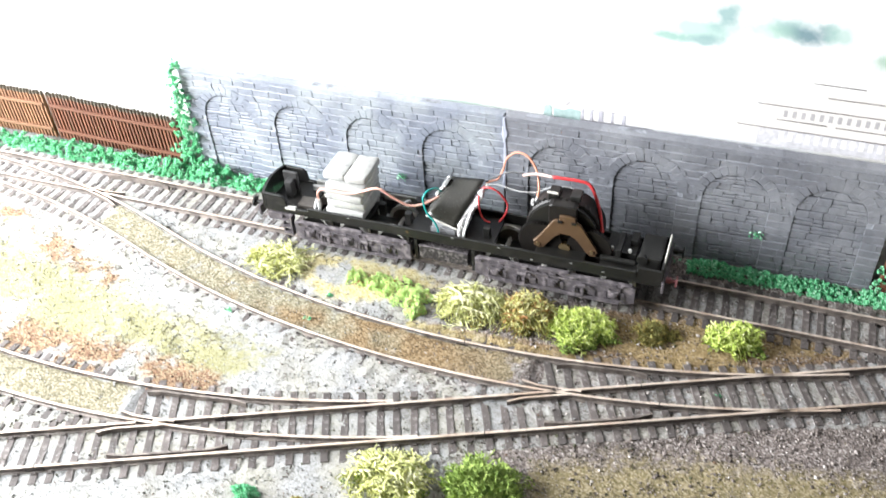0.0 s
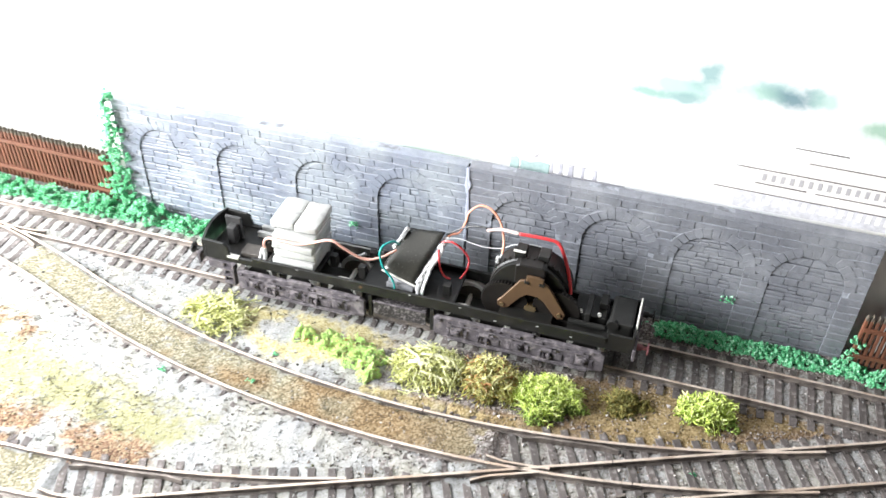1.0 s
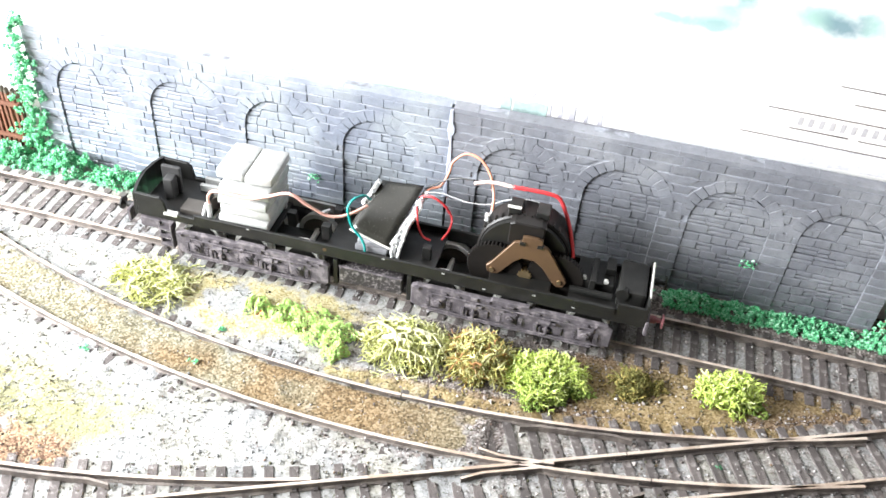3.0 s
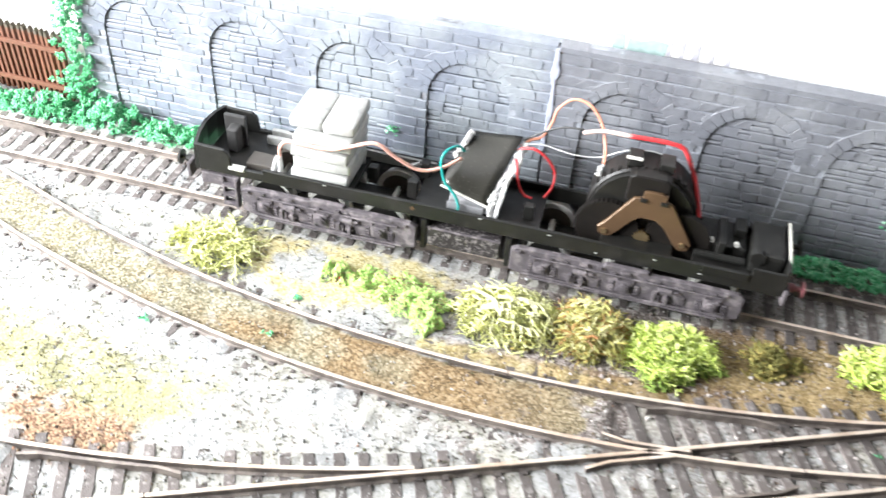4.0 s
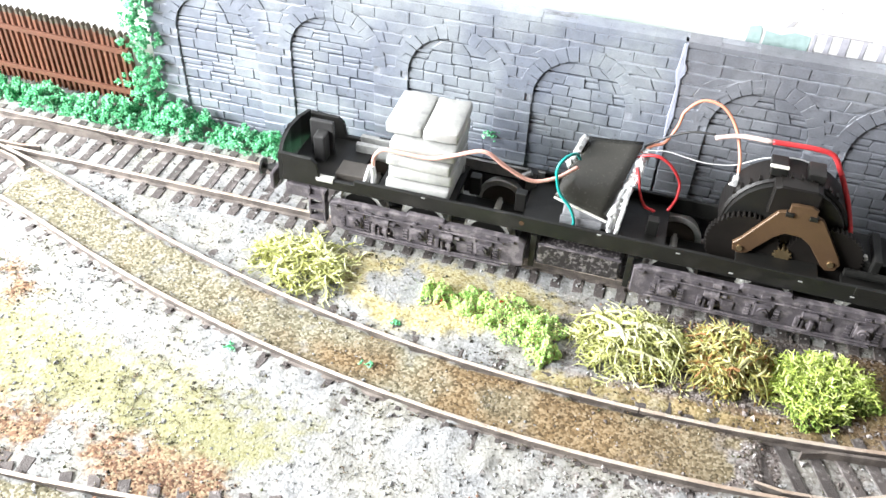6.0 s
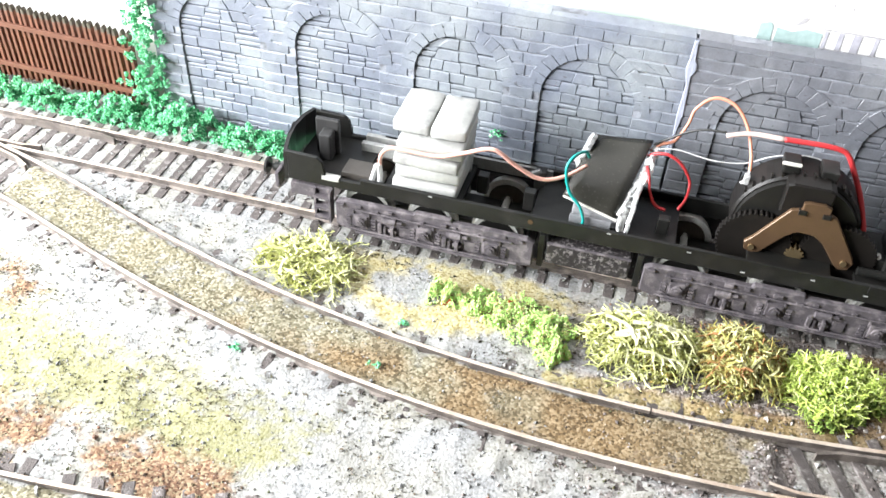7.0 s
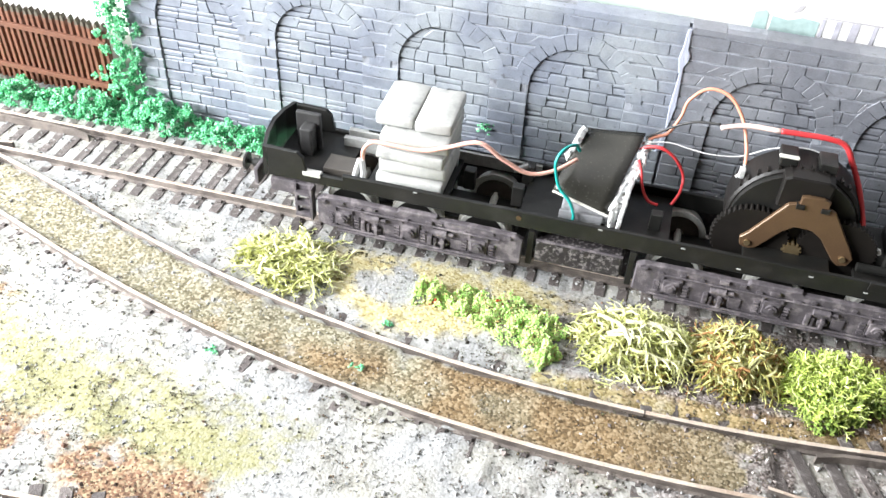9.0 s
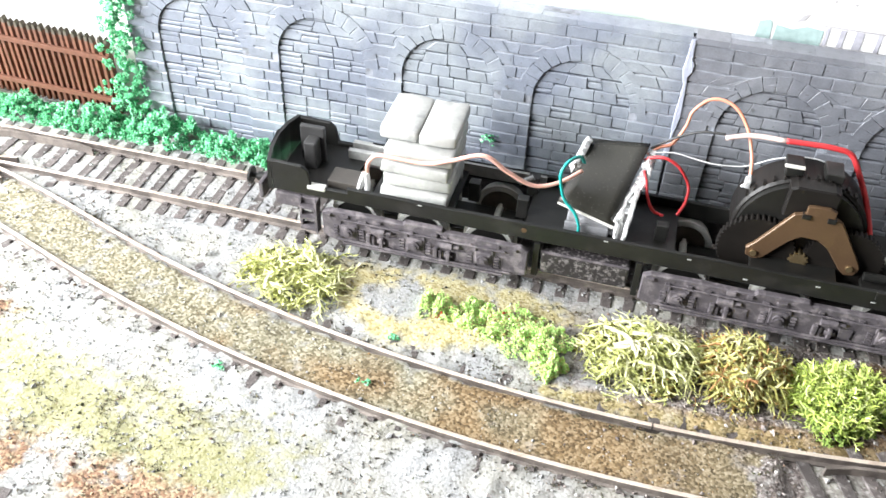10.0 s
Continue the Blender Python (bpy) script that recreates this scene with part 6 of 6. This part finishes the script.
def build_hedge():
    rng = np.random.default_rng(31)
    pts = []
    for x0, x1, n, y_mid, spread, h, lo, hi in ((-0.33, -0.085, 1300, 0.0192, 0.0044, 0.0062, 0.0007, 0.0017), (-0.085, 0.083, 240, 0.0225, 0.0020, 0.0022, 0.0006, 0.0012), (0.083, 0.165, 1100, 0.0205, 0.0040, 0.0034, 0.0004, 0.0010), (0.165, 0.24, 500, 0.0185, 0.0040, 0.0044, 0.0004, 0.0011)):
        x = rng.uniform(x0, x1, n)
        wob = np.array([n2(a, 0, 70, 5.0) + 0.6 * n2(a, 0, 190, 8.0) for a in x])
        q = rng.uniform(-1, 1, n)
        z = h * (1 + 0.75 * wob) * np.sqrt(1 - q * q * 0.9) * rng.uniform(0.05, 1, n) * (1 + 0.5 * np.clip(q, 0, 1))
        c = np.stack([x, y_mid + q * spread * (1 + 0.35 * wob), z], 1)
        pts.append(leafy(rng, c, rng.uniform(lo, hi, n), 34 if x0 > 0 else 50))
    # ivy climbing the end of the wall in loose lumps
    n = 260
    z = 0.064 * rng.random(n) ** 1.5
    lean = np.array([n2(0.3, a, 75, 6.0) + 0.5 * n2(0.3, a, 210, 7.0) for a in z])
    x = -0.1652 + 0.0028 * z / 0.06 + 0.0062 * lean * (1 - 0.3 * z / 0.06) + rng.normal(0, 1, n) * (0.0032 * (1 - z / 0.075) + 0.0011)
    pts.append(leafy(rng, np.stack([x, 0.0235 + rng.uniform(-0.0012, 0.0018, n), z], 1), rng.uniform(0.0006, 0.0017, n), 40))
    n = 24
    pts.append(leafy(rng, np.stack([0.1565 + rng.normal(0, 0.002, n), 0.0225 + rng.uniform(-0.001, 0.002, n), 0.016 * rng.random(n)], 1), rng.uniform(0.0006, 0.0012, n), 36))
    pts = np.concatenate(pts)
    scatter("undergrowth", pts, rng.uniform(0.00018, 0.00050, len(pts)), M_HEDGE, "bright green foam undergrowth along the wall's foot", "undergrowth", flat=0.8, seed=33)
    # small green specks stuck on the stones
    for cx, cz, seed in ((-0.0500, 0.0185, 41), (0.1080, 0.0200, 43)):
        r = np.random.default_rng(seed)
        p = np.stack([cx + r.normal(0, 0.0014, 26), 0.0252 + r.uniform(-0.0003, 0.0003, 26), cz + r.normal(0, 0.0011, 26)], 1)
        scatter("moss_speck", p, r.uniform(0.0003, 0.0006, 26), M_HEDGE, "green foam crumbs stuck to the stone wall", "moss", seed=seed, kind="")


build_hedge()


# ---- loose chips, turf and crumbs ----
def build_scatter():
    rng = np.random.default_rng(51)
    sets = {"pale": [], "brown": [], "earth": [], "olive": [], "turf": [], "heather": [], "dark": []}
    k = 0
    while k < 185000:
        x, y = rng.uniform(-0.33, 0.24), rng.uniform(-0.19, 0.022)
        k += 1
        g, he, ea, mid, moss, grit, rust = regions(x, y)
        clump = 0.55 + 0.9 * n2(x, y, 95, 12.0) + 0.5 * n2(x, y, 300, 14.0)
        if rng.random() > clump + 0.25:
            continue
        on_rail = min(abs(abs(y) - RAIL_OFF), abs(abs(off(line_a, x, y)) - RAIL_OFF), abs(abs(off(line_c, x, y)) - RAIL_OFF) if x < 0.165 else 9)
        if on_rail < 0.0009:
            continue
        z = height(x, y)
        q = rng.random()
        if ea > 0.38 and q < max(0.48, min(0.85, 0.95 + 2.8 * x)):
            key = "earth" if rng.random() < rust else "olive"
        elif he > 0.25 and q < he * 0.85:
            key = "heather"
        elif q < 0.26 * g:
            key = "turf"
        elif mid + moss > 0.4 and q < (0.45 if x > 0.03 else 0.75):
            key = "earth" if rng.random() < rust * 0.7 else "olive"
            if moss > 0.4 and rng.random() < 0.6 or x < 0.03 and rng.random() < 0.85:
                continue
        else:
            key = "brown" if rng.random() < grit else "pale"
            if key == "pale" and rng.random() < 0.5:
                continue
        near_track = min(abs(y), abs(off(line_a, x, y)), abs(off(line_b, x, y)) if x < 0.02 else 9, abs(off(line_c, x, y)) if -0.31 < x < 0.165 else 9)
        if near_track < 0.0135 and key in ("pale", "brown") and rng.random() < 0.24 - 0.8 * x:
            z = max(z, 0.0008)   # chips spilled over the sleepers
        s = min(0.00065, 0.00018 * math.exp(0.55 * rng.normal())) * (0.55 if key in ("earth", "olive") else 0.8 if key == "turf" else 1.3 if key == "brown" else 1.0)
        if 0.0098 < near_track < 0.0165 and x < 0.06 and y < -0.016 and rng.random() < 0.22 + 0.3 * n2(x, y, 140, 41.0):
            key = "dark"   # leaf litter caught along the sleeper ends
        if x < 0.12 and y < -0.016 and ea < 0.5:
            # dark crumbs lie in loose drifts
            if n2(x, y, 62, 21.0) + 0.8 * n2(x, y, 230, 22.0) > 0.20 and rng.random() < 0.6:
                key, s = "dark", s * 0.9
        sets[key].append((x, y, z + s * 0.3 + (rng.random() * 0.0012 if key == "heather" else 0), s))
    # dark leaf crumbs trailing in short crooked drifts
    for k in range(7000):
        x, y = rng.uniform(-0.33, 0.12), rng.uniform(-0.185, -0.016)
        if n2(x, y, 30, 27.0) + 0.25 * rng.normal() < -0.02 or regions(x, y)[2] > 0.4:
            continue
        a = rng.uniform(0, 2 * math.pi)
        for _ in range(rng.integers(4, 22)):
            a += rng.normal() * 0.9
            x, y = x + 0.00042 * math.cos(a), y + 0.00042 * math.sin(a)
            s = 0.00009 + 0.00020 * rng.random() ** 3
            sets["dark"].append((x, y, height(x, y) + 1.2 * s, s))
    for key, mat, label in (("pale", M_BALLAST, "pale grey granite ballast chips"), ("brown", M_BALLAST_DARK, "brownish grey ballast chips"), ("earth", M_EARTHBITS, "brown earth crumbs"), ("olive", M_OLIVEBITS, "olive grey earth crumbs"),
                            ("turf", M_TURF, "yellow-green scatter turf"), ("heather", M_HEATHER, "reddish brown scatter turf"), ("dark", M_DARKBITS, "dark earth and leaf crumbs")):
        a = np.array(sets[key])
        scatter("ground_scatter", a[:, :3], a[:, 3], mat, label, "ground cover", flat=0.75, seed=61)


build_scatter()

# ---- sleepers last ----
lay_sleepers(TRACKS[0], line_rear, -0.39, 0.36, 0.0061, extend=((line_c, -0.31, -0.12, -1),))
lay_sleepers(TRACKS[1], line_a, -0.33, 0.33, 0.0065, extend=((line_c, 0.02, 0.165, 1), (line_b, -0.13, 0.02, 1)))
lay_sleepers(TRACKS[2], line_c, -0.30, 0.165, 0.0061, avoid=((line_rear, -0.4, -0.05), (line_a, 0.0, 0.2)))
lay_sleepers(TRACKS[3], line_b, -0.36, 0.02, 0.0061, avoid=((line_a, -0.4, 0.1),))
